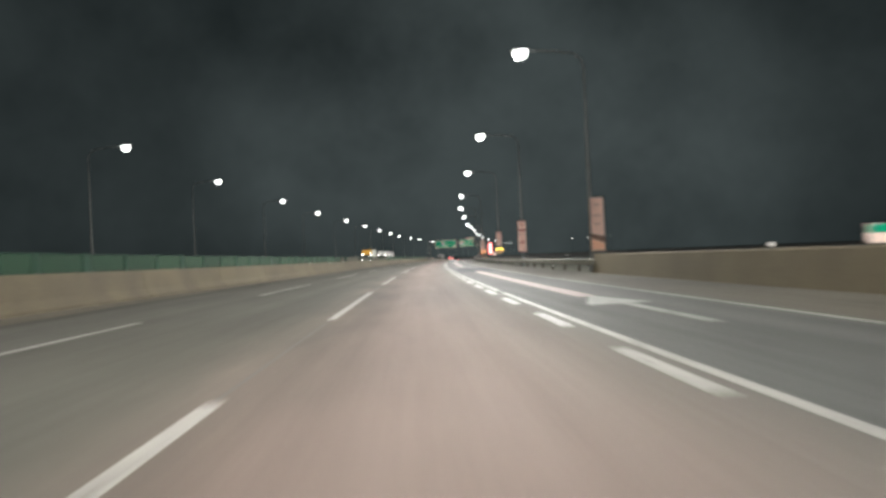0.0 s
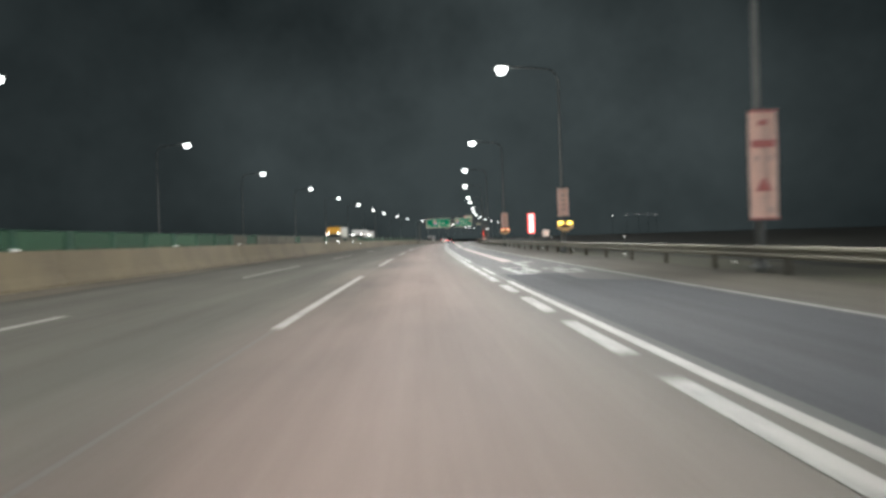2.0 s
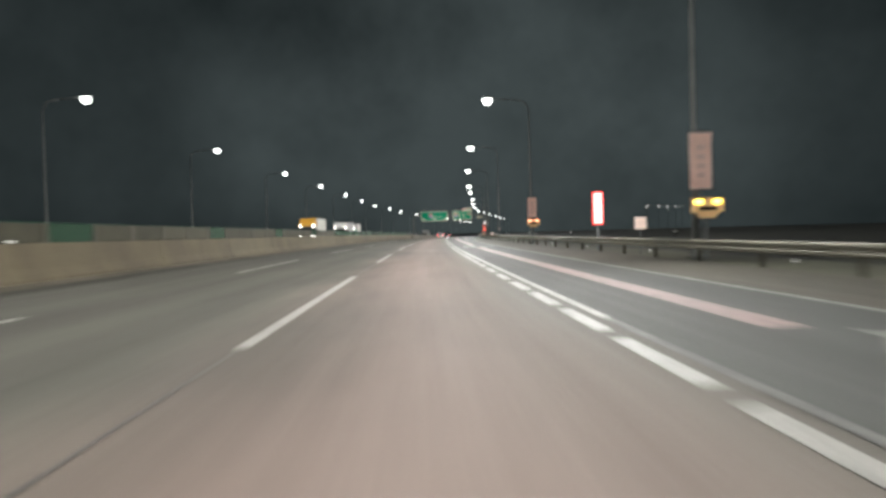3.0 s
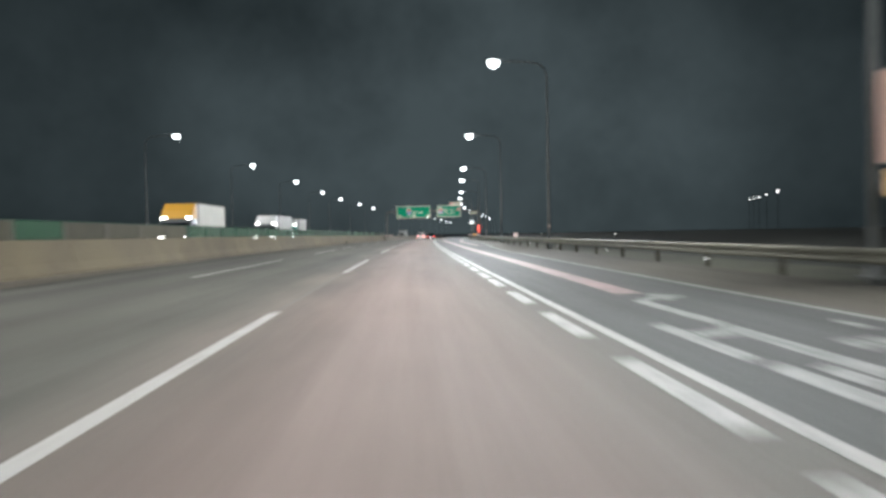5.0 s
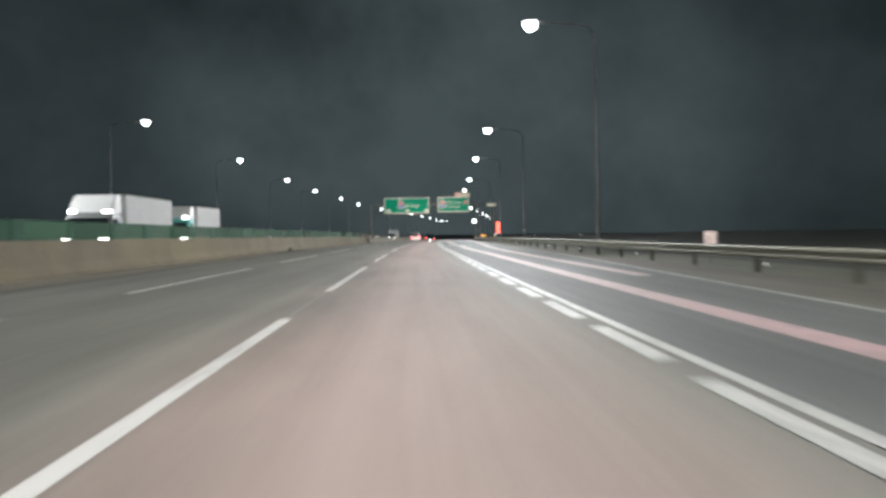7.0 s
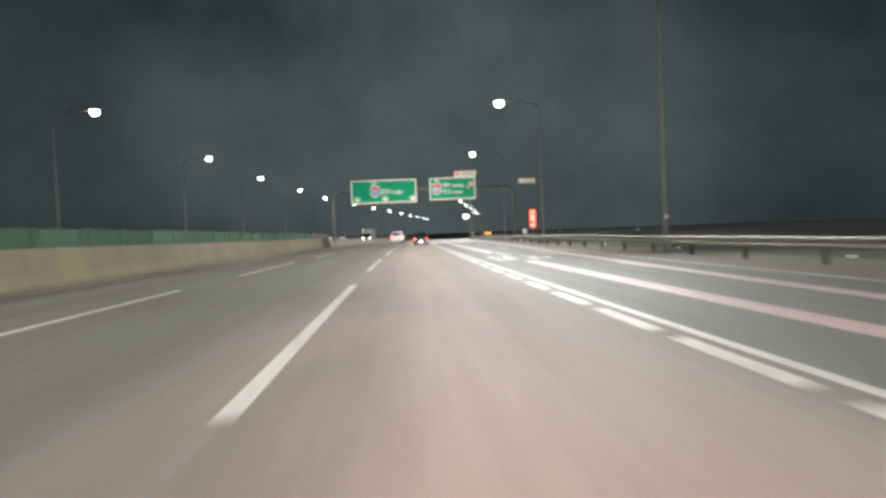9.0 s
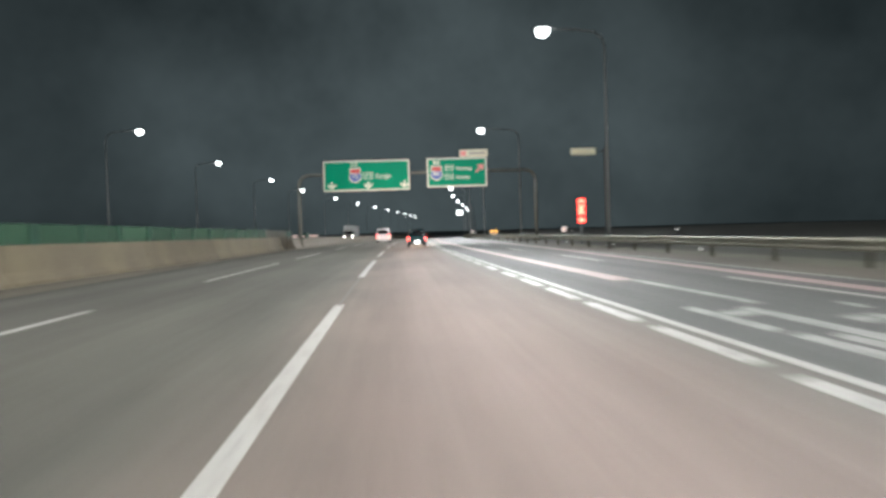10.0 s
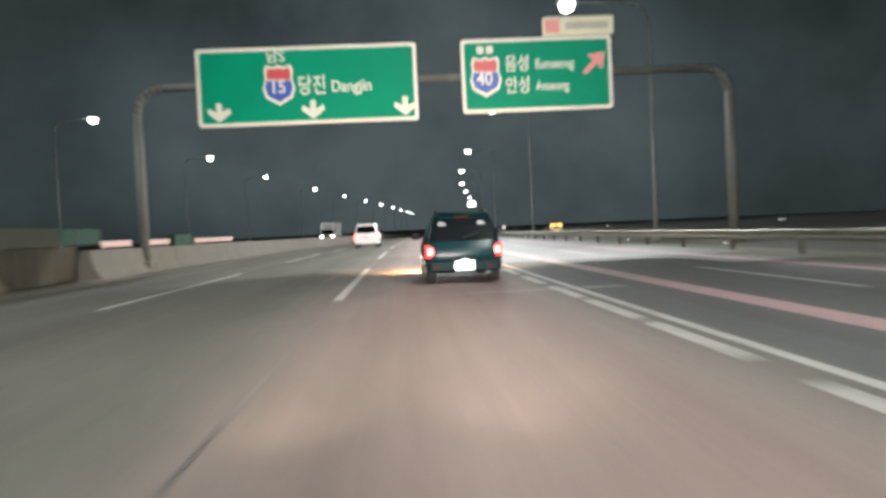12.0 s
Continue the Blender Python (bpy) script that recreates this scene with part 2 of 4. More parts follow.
SIGN_GREEN = material("sign_green_sheeting", (0.0, 0.27, 0.145), 0.5, var=0.06, scale=0.9, fine=20, spec=0.1)
SIGN_WHITE = material("sign_white_sheeting", (0.78, 0.74, 0.62), 0.45, var=0.05, scale=2)
SIGN_BACK = material("sign_aluminium", (0.42, 0.40, 0.33), 0.5, 0.3, var=0.15, scale=2)
SIGN_RED = material("sign_red", (0.60, 0.07, 0.07), 0.45)
SIGN_BLUE = material("sign_blue", (0.04, 0.10, 0.42), 0.45)
SIGN_PINK = material("sign_pink", (0.80, 0.28, 0.26), 0.45)
SIGN_YELLOW = material("sign_pale_yellow", (0.72, 0.68, 0.48), 0.5, var=0.08, scale=2)
BANNER = material("banner_fabric", (0.90, 0.68, 0.60), 0.7, var=0.08, scale=2.5, fine=20)
BANNER_RED = material("banner_print_red", (0.50, 0.17, 0.16), 0.7)
BANNER_BROWN = material("banner_print_brown", (0.22, 0.13, 0.10), 0.7)
BANNER_GLOW_TONE = material("banner_glow_orange", (0.95, 0.58, 0.40), 0.7)
BANNER_GREY = material("banner_print_faded", (0.66, 0.49, 0.44), 0.7)
LENS = glow("lamp_lens_lit", (0.93, 1.0, 0.97), 7.0)
LAMP_BODY = material("lamp_housing", (0.30, 0.31, 0.31), 0.45, 0.4, var=0.1, scale=3)
LED_RED = glow("led_red_lit", (1.0, 0.03, 0.02), 1.5)
LED_HOT = glow("led_red_bright", (1.0, 0.25, 0.15), 3.2)
LED_PALE = glow("led_red_overbright", (1.0, 0.40, 0.38), 2.6)
AMBER_LIT = glow("amber_flasher_lit", (1.0, 0.72, 0.10), 7.0)
AMBER_DIM = glow("amber_flasher_dim", (1.0, 0.48, 0.06), 2.6)
AMBER_RED = glow("amber_flasher_reddish", (1.0, 0.40, 0.22), 4.0)
AMBER_BOX = material("amber_housing", (0.80, 0.50, 0.24), 0.5, var=0.1, scale=4)
MARKER = material("marker_sheeting", (0.85, 0.66, 0.58), 0.45, var=0.1, scale=6)
BOARD = material("board_sheeting_pink", (0.50, 0.31, 0.26), 0.5, var=0.15, scale=4)
# brown tone that stands in for shade in the median gap
GAP_SHADE = material("gap_shade_brown", (0.062, 0.051, 0.035), 0.8, var=0.3, scale=2, spec=0.1)
STUD = material("reflector_white", (0.90, 0.88, 0.84), 0.3)
BLACK = material("black_plastic", (0.008, 0.008, 0.009), 0.7, var=0.1, scale=5, spec=0.12)
RUBBER = material("tyre_rubber", (0.018, 0.018, 0.018), 0.8, var=0.2, scale=8, bump=0.2)
RIM = material("alloy_rim", (0.45, 0.46, 0.47), 0.35, 0.8)
CHROME = material("chrome", (0.75, 0.76, 0.78), 0.15, 1.0)
GLASS_DARK = material("tinted_glass", (0.004, 0.005, 0.006), 0.12, spec=0.3)
CAR_TEAL = material("teal_black_paint", (0.0012, 0.016, 0.018), 0.25, 0.0, spec=0.12)
TEAL_TRIM = material("teal_black_trim", (0.0012, 0.010, 0.011), 0.5, spec=0.08)
CAR_WHITE = material("white_car_paint", (0.78, 0.74, 0.72), 0.28, var=0.03, scale=4)
TAIL_LIT = glow("tail_lamp_lit", (1.0, 0.10, 0.08), 7.0)
TAIL_RED = glow("tail_lamp_dim", (0.85, 0.03, 0.03), 0.7)
HEAD_LIT = glow("head_lamp_lit", (1.0, 0.95, 0.82), 14.0)
# the plate face itself glows, in place of light from its lamp
PLATE_GLOW = glow("number_plate_glow", (0.92, 0.95, 1.0), 1.5)
CAB_YELLOW = material("truck_cab_yellow", (0.50, 0.26, 0.03), 0.4, var=0.06, scale=2)
CAB_DARK = material("truck_cab_dark", (0.03, 0.035, 0.035), 0.4, var=0.06, scale=2)
CAB_WHITE = material("truck_cab_white", (0.30, 0.30, 0.29), 0.4, var=0.06, scale=2)
CAB_GREEN = material("truck_cab_green", (0.04, 0.20, 0.17), 0.4, var=0.06, scale=2)
CARGO_GREY = material("cargo_box_grey", (0.26, 0.26, 0.25), 0.5, var=0.12, scale=1.2, fine=15)
CARGO = material("cargo_box_white", (0.36, 0.35, 0.30), 0.5, var=0.12, scale=1.2, fine=15)
FAR_LIT = glow("far_lamp_lit", (1.0, 0.97, 0.9), 4.0)
LENS_RED = material("red_lens_unlit", (0.03, 0.002, 0.002), 0.5, spec=0.1)
STICKER = material("sticker_white", (0.16, 0.17, 0.17), 0.5)
PLATE = material("number_plate_white", (0.7, 0.7, 0.68), 0.5)
PANEL_LIT = glow("sign_panel_lit", (0.95, 1.0, 0.97), 2.5)
COLUMN = material("gantry_grey_paint", (0.13, 0.13, 0.115), 0.75, var=0.2, scale=1.2, fine=18, spec=0.2)


# ---- the road's line: metres along it, right of it, above it ----
def road_x(s):
    u = (min(s, 520.0) - 180.0) / 100.0
    x = 1.715 * u * u - 0.129 * u ** 3 + 0.068 * u ** 4
    if s > 520.0:
        x += 0.1785 * (s - 520.0) - 0.00012 * (s - 520.0) ** 2
    return x


def road_z(s):
    u = (min(s, 520.0) - 180.0) / 100.0
    z = -0.029 * u * u - 0.072 * u ** 3 + 0.014 * u ** 4
    if s > 520.0:
        z -= 0.006 * (s - 520.0)
    return z


def road_slope(s):
    return (road_x(s + 0.5) - road_x(s - 0.5))


def at(s, x=0.0, z=0.0):
    return Vector((road_x(s) + x, s - x * road_slope(s), road_z(s) + z))


def place(s, x=0.0, z=0.0, turn=0.0):
    """Pose on the road: local y runs along it, x to its right."""
    return Matrix.Translation(at(s, x, z)) @ Matrix.Rotation(-math.atan(road_slope(s)) + radians(turn), 4, "Z")


# ---- mesh helpers ----
def mesh_ob(name, bm, mat, parent=None, label="", smooth=False):
    bmesh.ops.recalc_face_normals(bm, faces=bm.faces)
    me = bpy.data.meshes.new(name)
    bm.to_mesh(me)
    bm.free()
    if smooth:
        for p in me.polygons:
            p.use_smooth = True
    me.materials.append(mat)
    ob = new(name, me)
    if parent is not None:
        ob.parent = parent
    if label:
        tagged(ob, label)
    return ob


def part(name, bm, mat, parent, label="", smooth=False):
    return mesh_ob(name, bm, mat, parent, label, smooth)


def empty(name, m, label, category, group="", kind=""):
    ob = new(name)
    ob.matrix_basis = m
    return tagged(ob, label, category, group, kind)


def box(bm, size, centre, bevel=0.0, rot=None):
    m = Matrix.Translation(centre)
    if rot is not None:
        m = m @ rot
    m = m @ Matrix.Diagonal((*size, 1))
    geo = bmesh.ops.create_cube(bm, size=1, matrix=m)
    if bevel > 0:
        edges = list({e for v in geo["verts"] for e in v.link_edges})
        bmesh.ops.bevel(bm, geom=edges, offset=bevel, segments=2, profile=0.6, affect="EDGES")
    return bm


def rod(bm, a, b, r0, r1=None, seg=10):
    a, b = Vector(a), Vector(b)
    r1 = r0 if r1 is None else r1
    q = (b - a).to_track_quat("Z", "Y").to_matrix().to_4x4()
    bmesh.ops.create_cone(bm, cap_ends=True, segments=seg, radius1=r0, radius2=r1, depth=(b - a).length,
                          matrix=Matrix.Translation((a + b) / 2) @ q)
    return bm


def loft(bm, rings, closed_ring=True, caps=True):
    """Skin a list of rings of points."""
    vs = [[bm.verts.new(p) for p in ring] for ring in rings]
    k = len(rings[0])
    for a, b in zip(vs, vs[1:]):
        for i in range(k if closed_ring else k - 1):
            j = (i + 1) % k
            bm.faces.new((a[i], a[j], b[j], b[i]))
    if caps:
        bm.faces.new(vs[0])
        bm.faces.new(list(reversed(vs[-1])))
    return bm


def prism(bm, pts, y0, y1, axis="Y"):
    """A closed outline in x and z, pushed from y0 to y1."""
    return loft(bm, [[(x, y, z) for x, z in pts] for y in (y0, y1)])


def road_map(bm, flat_at):
    """Road coordinates, metres across and along, for the road's materials."""
    layer = bm.loops.layers.uv.new("road")
    for f in bm.faces:
        for lp in f.loops:
            lp[layer].uv = flat_at[lp.vert]


def ribbon(name, s0, s1, xa, xb, z, mat, parent=None, step=4.0, label="", crown=0.0):
    """A strip that follows the road; xa and xb are metres or functions of s."""
    bm = bmesh.new()
    n = max(1, int(math.ceil((s1 - s0) / step)))
    prev = None
    flat_at = {}
    for i in range(n + 1):
        s = s0 + (s1 - s0) * i / n
        a = xa(s) if callable(xa) else xa
        b = xb(s) if callable(xb) else xb
        cur = (bm.verts.new(at(s, a, z)), bm.verts.new(at(s, b, z)))
        flat_at[cur[0]], flat_at[cur[1]] = (a, s), (b, s)
        if prev:
            bm.faces.new((prev[0], prev[1], cur[1], cur[0]))
        prev = cur
    road_map(bm, flat_at)
    return mesh_ob(name, bm, mat, parent, label)


def sweep(name, profile, s0, s1, mat, parent=None, step=4.0, label=""):
    """A closed profile in (x, z), carried along the road."""
    bm = bmesh.new()
    n = max(1, int(math.ceil((s1 - s0) / step)))
    loft(bm, [[at(s0 + (s1 - s0) * i / n, x, z) for x, z in profile] for i in range(n + 1)])
    return mesh_ob(name, bm, mat, parent, label)


def smooth_step(a, b, s):
    t = min(1.0, max(0.0, (s - a) / (b - a)))
    return t * t * (3 - 2 * t)


# ---- ground and road ----
def build_ground():
    bm = bmesh.new()
    xs = [-1600, -500, -150, -60, -34, -31, -28, -10.5, 7.0, 10.2, 12, 15, 22, 45, 500, 1600]
    # rise right of the guardrail is added, so lit ground covers the black horizon
    zs = [-6, -4, -2.5, -1.6, -0.7, -0.12, -0.12, -0.12, -0.06, -0.02, 0.10, 0.40, 0.88, 0.86, -2, -6]
    ss = [-500, -250, -120, -60] + list(range(-40, 640, 20)) + [700, 800, 950, 1200, 1700, 2600, 4000]
    grid = [[bm.verts.new((road_x(min(s, 1100)) + x, s, road_z(min(s, 1100)) + z)) for x, z in zip(xs, zs)] for s in ss]
    for a, b in zip(grid, grid[1:]):
        for i in range(len(xs) - 1):
            face = bm.faces.new((a[i], a[i + 1], b[i + 1], b[i]))
            face.material_index = 1 if xs[i] >= 10.2 else 0
    ground = mesh_ob("ground", bm, SOIL)
    ground.data.materials.append(VERGE)
    tagged(ground, "dry soil and dark rough roadside weeds at night", "ground", kind="structure")


def edge_right(s):
    return 7.35 + 1.35 * smooth_step(230, 330, s)


def shoulder_left(s):
    return 4.72 + 1.6 * smooth_step(214, 260, s) + 1.1 * smooth_step(268, 345, s)


road = empty("road", Matrix(), "worn grey asphalt expressway with painted lane lines", "road", kind="structure")
build_ground()
ribbon("median_shoulder", -60, 1000, -9.9, lambda s: -8.55 + 0.25 * math.sin(s * 0.11) + 0.12 * math.sin(s * 0.43), 0.004, ASPHALT_DUSTY, road, 4, "pale dusty strip along the median barrier")
ribbon("carriageway", -60, 1000, -9.9, 1.73, 0.0, ASPHALT, road, 4, "worn olive asphalt through lanes with a warm headlight pool painted in")
ribbon("auxiliary_lane", -60, 343.4, 1.73, shoulder_left, 0.0, ASPHALT_AUX, road, 4, "cool grey asphalt exit lane")
ribbon("auxiliary_lane", 343.4, 1000, 1.73, shoulder_left, 0.0, ASPHALT_PALE, road, 4, "pale grey paved exit lane past the sign gantry")
ribbon("shoulder", -60, 343.4, shoulder_left, lambda s: edge_right(s) + (0.5 if s < 97 else 0.08), 0.0, ASPHALT_SHOULDER, road, 4, "brownish dusty asphalt shoulder")
ribbon("shoulder", 343.4, 1000, shoulder_left, lambda s: edge_right(s) + 0.08, 0.0, ASPHALT_PALE, road, 4, "pale grey shoulder")
ribbon("opposite_carriageway", -60, 1000, -29.0, -10.6, 0.0, ASPHALT_FAR, road, 6)
ribbon("resurfaced_patch", 111.0, 128.5, 1.92, lambda s: 4.6 - 1.3 * smooth_step(124.2, 125.8, s) + 0.06 * max(0.0, s - 126.0), 0.004, ASPHALT_NEW, road, 0.5, "dark freshly laid asphalt patch")
ribbon("deck_joint", 333.98, 334.16, -0.6, 2.5, 0.004, PAINT_WORN, road, 1, "pale joint across the lane")
ribbon("tar_joint", 40, 420, -1.85, -1.81, 0.004, TAR, road, 4)

# ---- lane lines ----
STROKES = [(22, 32), (40, 50), (58, 68.3), (75.6, 86), (93.1, 105.2), (117.7, 130), (138.2, 149.2), (158, 168), (178, 187), (197, 206.6),
           (217.6, 228.6), (233, 243), (248.3, 258.5), (265.2, 276.4), (282.3, 292.7), (299.5, 310.3), (315.2, 325.1), (333.9, 343.9)]
STROKES += [(352.0 + 17.5 * i, 362.5 + 17.5 * i) for i in range(16)]
for a, b in STROKES:
    ribbon("lane_stroke", a, b, -1.89, -1.75, 0.006, PAINT, road, 3)
STROKES_A = [(45, 55), (66, 77), (87.3, 98), (108.5, 120.3), (131.5, 141.5), (153, 163), (174, 184), (196, 208.5)] + [(a + 0.4, b + 0.5) for a, b in STROKES if a > 217]
for a, b in STROKES_A:
    ribbon("lane_stroke", a, b, -5.48, -5.34, 0.006, PAINT, road, 3)


def drift(s):
    """The exit lane's paint was laid a little further out along one stretch."""
    return 0.075 * (smooth_step(182, 202, s) - smooth_step(257, 268, s))


# the exit line, worn away in places
for a, b in ((20, 82.1), (83.3, 125.6), (128.8, 133.2), (139.7, 660)):
    ribbon("solid_line", a, b, lambda s: 1.67 + 0.45 * drift(s), lambda s: 1.79 + 0.45 * drift(s), 0.006, PAINT_MID, road, 4, "white solid exit lane line")
for a, b in ((82.1, 83.3), (125.6, 128.8), (133.2, 139.7)):
    ribbon("solid_line", a, b, 1.68, 1.78, 0.006, PAINT_GONE, road, 4, "almost worn away line")
# short blocks beside the solid line: from one block's start to another's, and how many steps between
BLOCK_SPANS = ((46.2, 67.8, 5), (67.8, 77.4, 2), (77.4, 85.7, 2), (85.7, 94.5, 2), (94.5, 106.8, 3), (106.8, 111.5, 1), (111.5, 122.2, 3), (122.2, 125.6, 1),
               (125.6, 143.9, 7), (143.9, 180.9, 13), (180.9, 190.9, 3), (190.9, 193.5, 1), (193.5, 202.3, 3), (202.3, 210.9, 3), (210.9, 216.6, 2), (216.6, 254.0, 13),
               (254.0, 262.7, 3), (262.7, 273.1, 4), (273.1, 284.5, 4), (284.5, 297.6, 5), (297.6, 307.2, 3), (307.2, 318.8, 4), (318.8, 327.7, 3),
               (327.7, 332.5, 2), (332.5, 470.0, 50))
for a, b, n in BLOCK_SPANS:
    p = (b - a) / n
    for i in range(n):
        s = a + i * p
        ribbon("block_marking", s, s + (2.4 if p > 3.4 else 2.05), 1.38 + drift(s), 1.55 + drift(s), 0.006, PAINT_MID, road, 3)
# right edge of the exit lane, then the second exit lane's divider
ribbon("edge_line", 20, 214, 4.62, 4.76, 0.006, PAINT_WORN, road, 4, "worn white edge line")
ribbon("edge_line", 214, 640, lambda s: shoulder_left(s) - 0.10, lambda s: shoulder_left(s) + 0.04, 0.006, PAINT_WORN, road, 4)
for i in range(14):
    ribbon("lane_stroke", 276 + 14 * i, 281.5 + 14 * i, 4.93, 5.06, 0.006, PAINT_MID, road, 3)
# pink guide lines, broken where words are painted
for a, b in ((79, 112), (138.5, 180), (188.8, 285), (295.7, 520)):
    ribbon("pink_guide_line", a, b, lambda s: 2.93 + 1.6 * drift(s), lambda s: 3.35 + 1.6 * drift(s), 0.005, PAINT_PINK, road, 4, "faded pink guide line")
ribbon("pink_guide_line", 236, 520, lambda s: 4.2 + 0.3 + 2.2 * smooth_step(255, 336, s), lambda s: 4.2 + 0.68 + 2.2 * smooth_step(255, 336, s), 0.007, PAINT_PINK, road, 4,
       "second pink guide line")


def road_poly(name, pts, s, x, mat, z=0.006):
    bm = bmesh.new()
    vs = [bm.verts.new(at(s + v, x + u, z)) for u, v in pts]
    bm.faces.new(vs)
    road_map(bm, {w: (x + u, s + v) for w, (u, v) in zip(vs, pts)})
    return mesh_ob(name, bm, mat, road)


def arrow_marking(s, x, length, head=True):
    """A worn lane arrow: a shaft whose head bends to the right."""
    road_poly("arrow_marking", [(-0.1, 0), (0.1, 0), (0.06, length * 0.72), (-0.14, length * 0.72)], s, x, PAINT_WORN)
    if not head:
        road_poly("arrow_marking", [(-0.14, length * 0.72), (0.06, length * 0.72), (0.02, length), (-0.16, length)], s, x, PAINT_WORN)
        return
    road_poly("arrow_marking", [(-0.14, length * 0.72), (0.06, length * 0.72), (0.52, length * 0.86), (0.48, length * 0.98)], s, x, PAINT_WORN)
    road_poly("arrow_marking", [(0.34, length * 0.74), (0.86, length * 0.92), (0.36, length * 1.06)], s, x, PAINT_WORN)


# two road characters too worn to read: bars, across from, to; along from, to
WORD_BARS = ((2.27, 2.46, 2.6, 4.8), (2.84, 3.07, 0.9, 4.6), (2.48, 2.82, 3.8, 4.3), (2.30, 2.51, 0.0, 2.4), (2.60, 2.79, 1.0, 2.3), (2.53, 2.82, 0.1, 0.6),
             (3.70, 3.91, 1.3, 3.6), (4.05, 4.26, 1.1, 2.5), (3.44, 3.63, 0.0, 1.9), (3.65, 4.10, 0.2, 0.7), (4.12, 4.28, 4.1, 4.8), (3.40, 3.66, 2.9, 3.5))


def word_marking(s, x):
    for u0, u1, v0, v1 in WORD_BARS:
        road_poly("word_bar", [(u0, v0), (u1, v0 + 0.1), (u1, v1), (u0, v1 - 0.12)], s, x, PAINT_WORN)


road_poly("arrow_marking", [(-0.10, 0.0), (0.10, 0.0), (0.08, 4.0), (-0.12, 4.0)], 72.4, 3.26, PAINT_WORN)
road_poly("arrow_marking", [(-0.72, 3.9), (0.48, 4.1), (-0.02, 6.9)], 72.4, 3.26, PAINT_WORN)
word_marking(128.4, 0.0)
arrow_marking(133.6, 3.22, 4.4)
word_marking(180.2, 0.0)
arrow_marking(184.9, 3.0, 3.6)
word_marking(286.0, 0.03)
arrow_marking(291.0, 3.36, 4.6, False)

# ---- median barrier with its green screen ----
median = empty("median_barrier", Matrix(), "brownish concrete median barrier topped by a green mesh screen", "barrier", kind="structure")
JERSEY = [(-9.72, -0.02), (-9.72, 0.08), (-9.90, 0.33), (-10.04, 0.98), (-10.36, 0.98), (-10.50, 0.33), (-10.68, 0.08), (-10.68, -0.02)]
s = -40.0
while s < 342:
    sweep("barrier_section", JERSEY, s, min(s + 9.97, 340.2), CONCRETE, median, 5)
    s += 10
s = -40.0
k = 0
while s < 342:
    post = bmesh.new()
    box(post, (0.07, 0.26 if k % 3 else 0.5, 0.53), (0, 0, 0.265), 0.008)
    k += 1
    ob = part("screen_post", post, RAIL_POST if 150 < s < 212 or s > 335 else GREEN_POST, median)
    ob.matrix_basis = place(s, -10.2, 0.97)
    if s < 342:
        sweep("screen_panel", [(-10.185, 1.0), (-10.185, 1.49), (-10.215, 1.49), (-10.215, 1.0)], s + 0.05, s + 2.95, SCREEN_GREY if (148 < s < 212 and k % 5) or s > 334 else SCREEN, median, 3)
        sweep("screen_rail", [(-10.17, 1.488), (-10.17, 1.515), (-10.23, 1.515), (-10.23, 1.488)], s + 0.02, s + 2.98, GREEN_POST, median, 3)
    s += 3.0

# small pale delineators along the concrete's top edge
for s in (127.8, 139.8, 150.0, 270.2):
    e = empty("delineator", place(s, -10.06, 0.98), "small pale reflective delineator on the concrete median barrier", "reflector", "delineators on the median")
    bm = bmesh.new()
    box(bm, (0.03, 0.34, 0.05), (0.03, 0, 0.035), 0.008)
    part("plate", bm, STUD, e)
    bm = bmesh.new()
    box(bm, (0.05, 0.10, 0.02), (0.01, 0, 0.008), 0.004)
    part("foot", bm, STEEL_DARK, e)


def weed_tuft(s, x, blades, spread, tall, seed):
    """Thin bent blades from one root."""
    rng = random.Random(seed)
    bm = bmesh.new()
    for _ in range(blades):
        a, lean = rng.uniform(0, 2 * math.pi), rng.uniform(0.2, 1.0)
        y0 = rng.uniform(-spread, spread)
        h = tall * rng.uniform(0.45, 1.0)
        w = rng.uniform(0.012, 0.025)
        side = Vector((-math.sin(a), math.cos(a), 0)) * w
        root = Vector((rng.uniform(-0.05, 0.05), y0, -0.01))
        bend = root + Vector((math.cos(a) * lean * h * 0.35, math.sin(a) * lean * h * 0.35, h * 0.65))
        tip = root + Vector((math.cos(a) * lean * h * 0.9, math.sin(a) * lean * h * 0.9, h))
        v = [bm.verts.new(p) for p in (root - side, root + side, bend - side * 0.8, bend + side * 0.8, tip)]
        bm.faces.new((v[0], v[1], v[3], v[2]))
        bm.faces.new((v[2], v[3], v[4]))
    ob = mesh_ob("weed_tuft", bm, WEED)
    ob.matrix_basis = place(s, x)
    tagged(ob, "dark dry weeds growing at the foot of the concrete barrier", "weed", "weeds at the barrier's foot")


weed_tuft(275.2, -9.64, 60, 0.42, 0.26, 3)
weed_tuft(275.9, -9.64, 30, 0.25, 0.16, 4)

low_barrier = empty("low_barrier", Matrix(), "pale lower concrete median barrier past the screen's end", "barrier", kind="structure")
LOW = [(-9.55, -0.02), (-9.60, 0.1), (-9.78, 0.32), (-9.90, 0.86), (-10.14, 0.86), (-10.26, 0.32), (-10.44, 0.1), (-10.48, -0.02)]
for i in range(24):
    a = 345.2 + 8 * i
    sweep("barrier_section", LOW, a, a + 7.95, CONCRETE_PALE, low_barrier, 4)


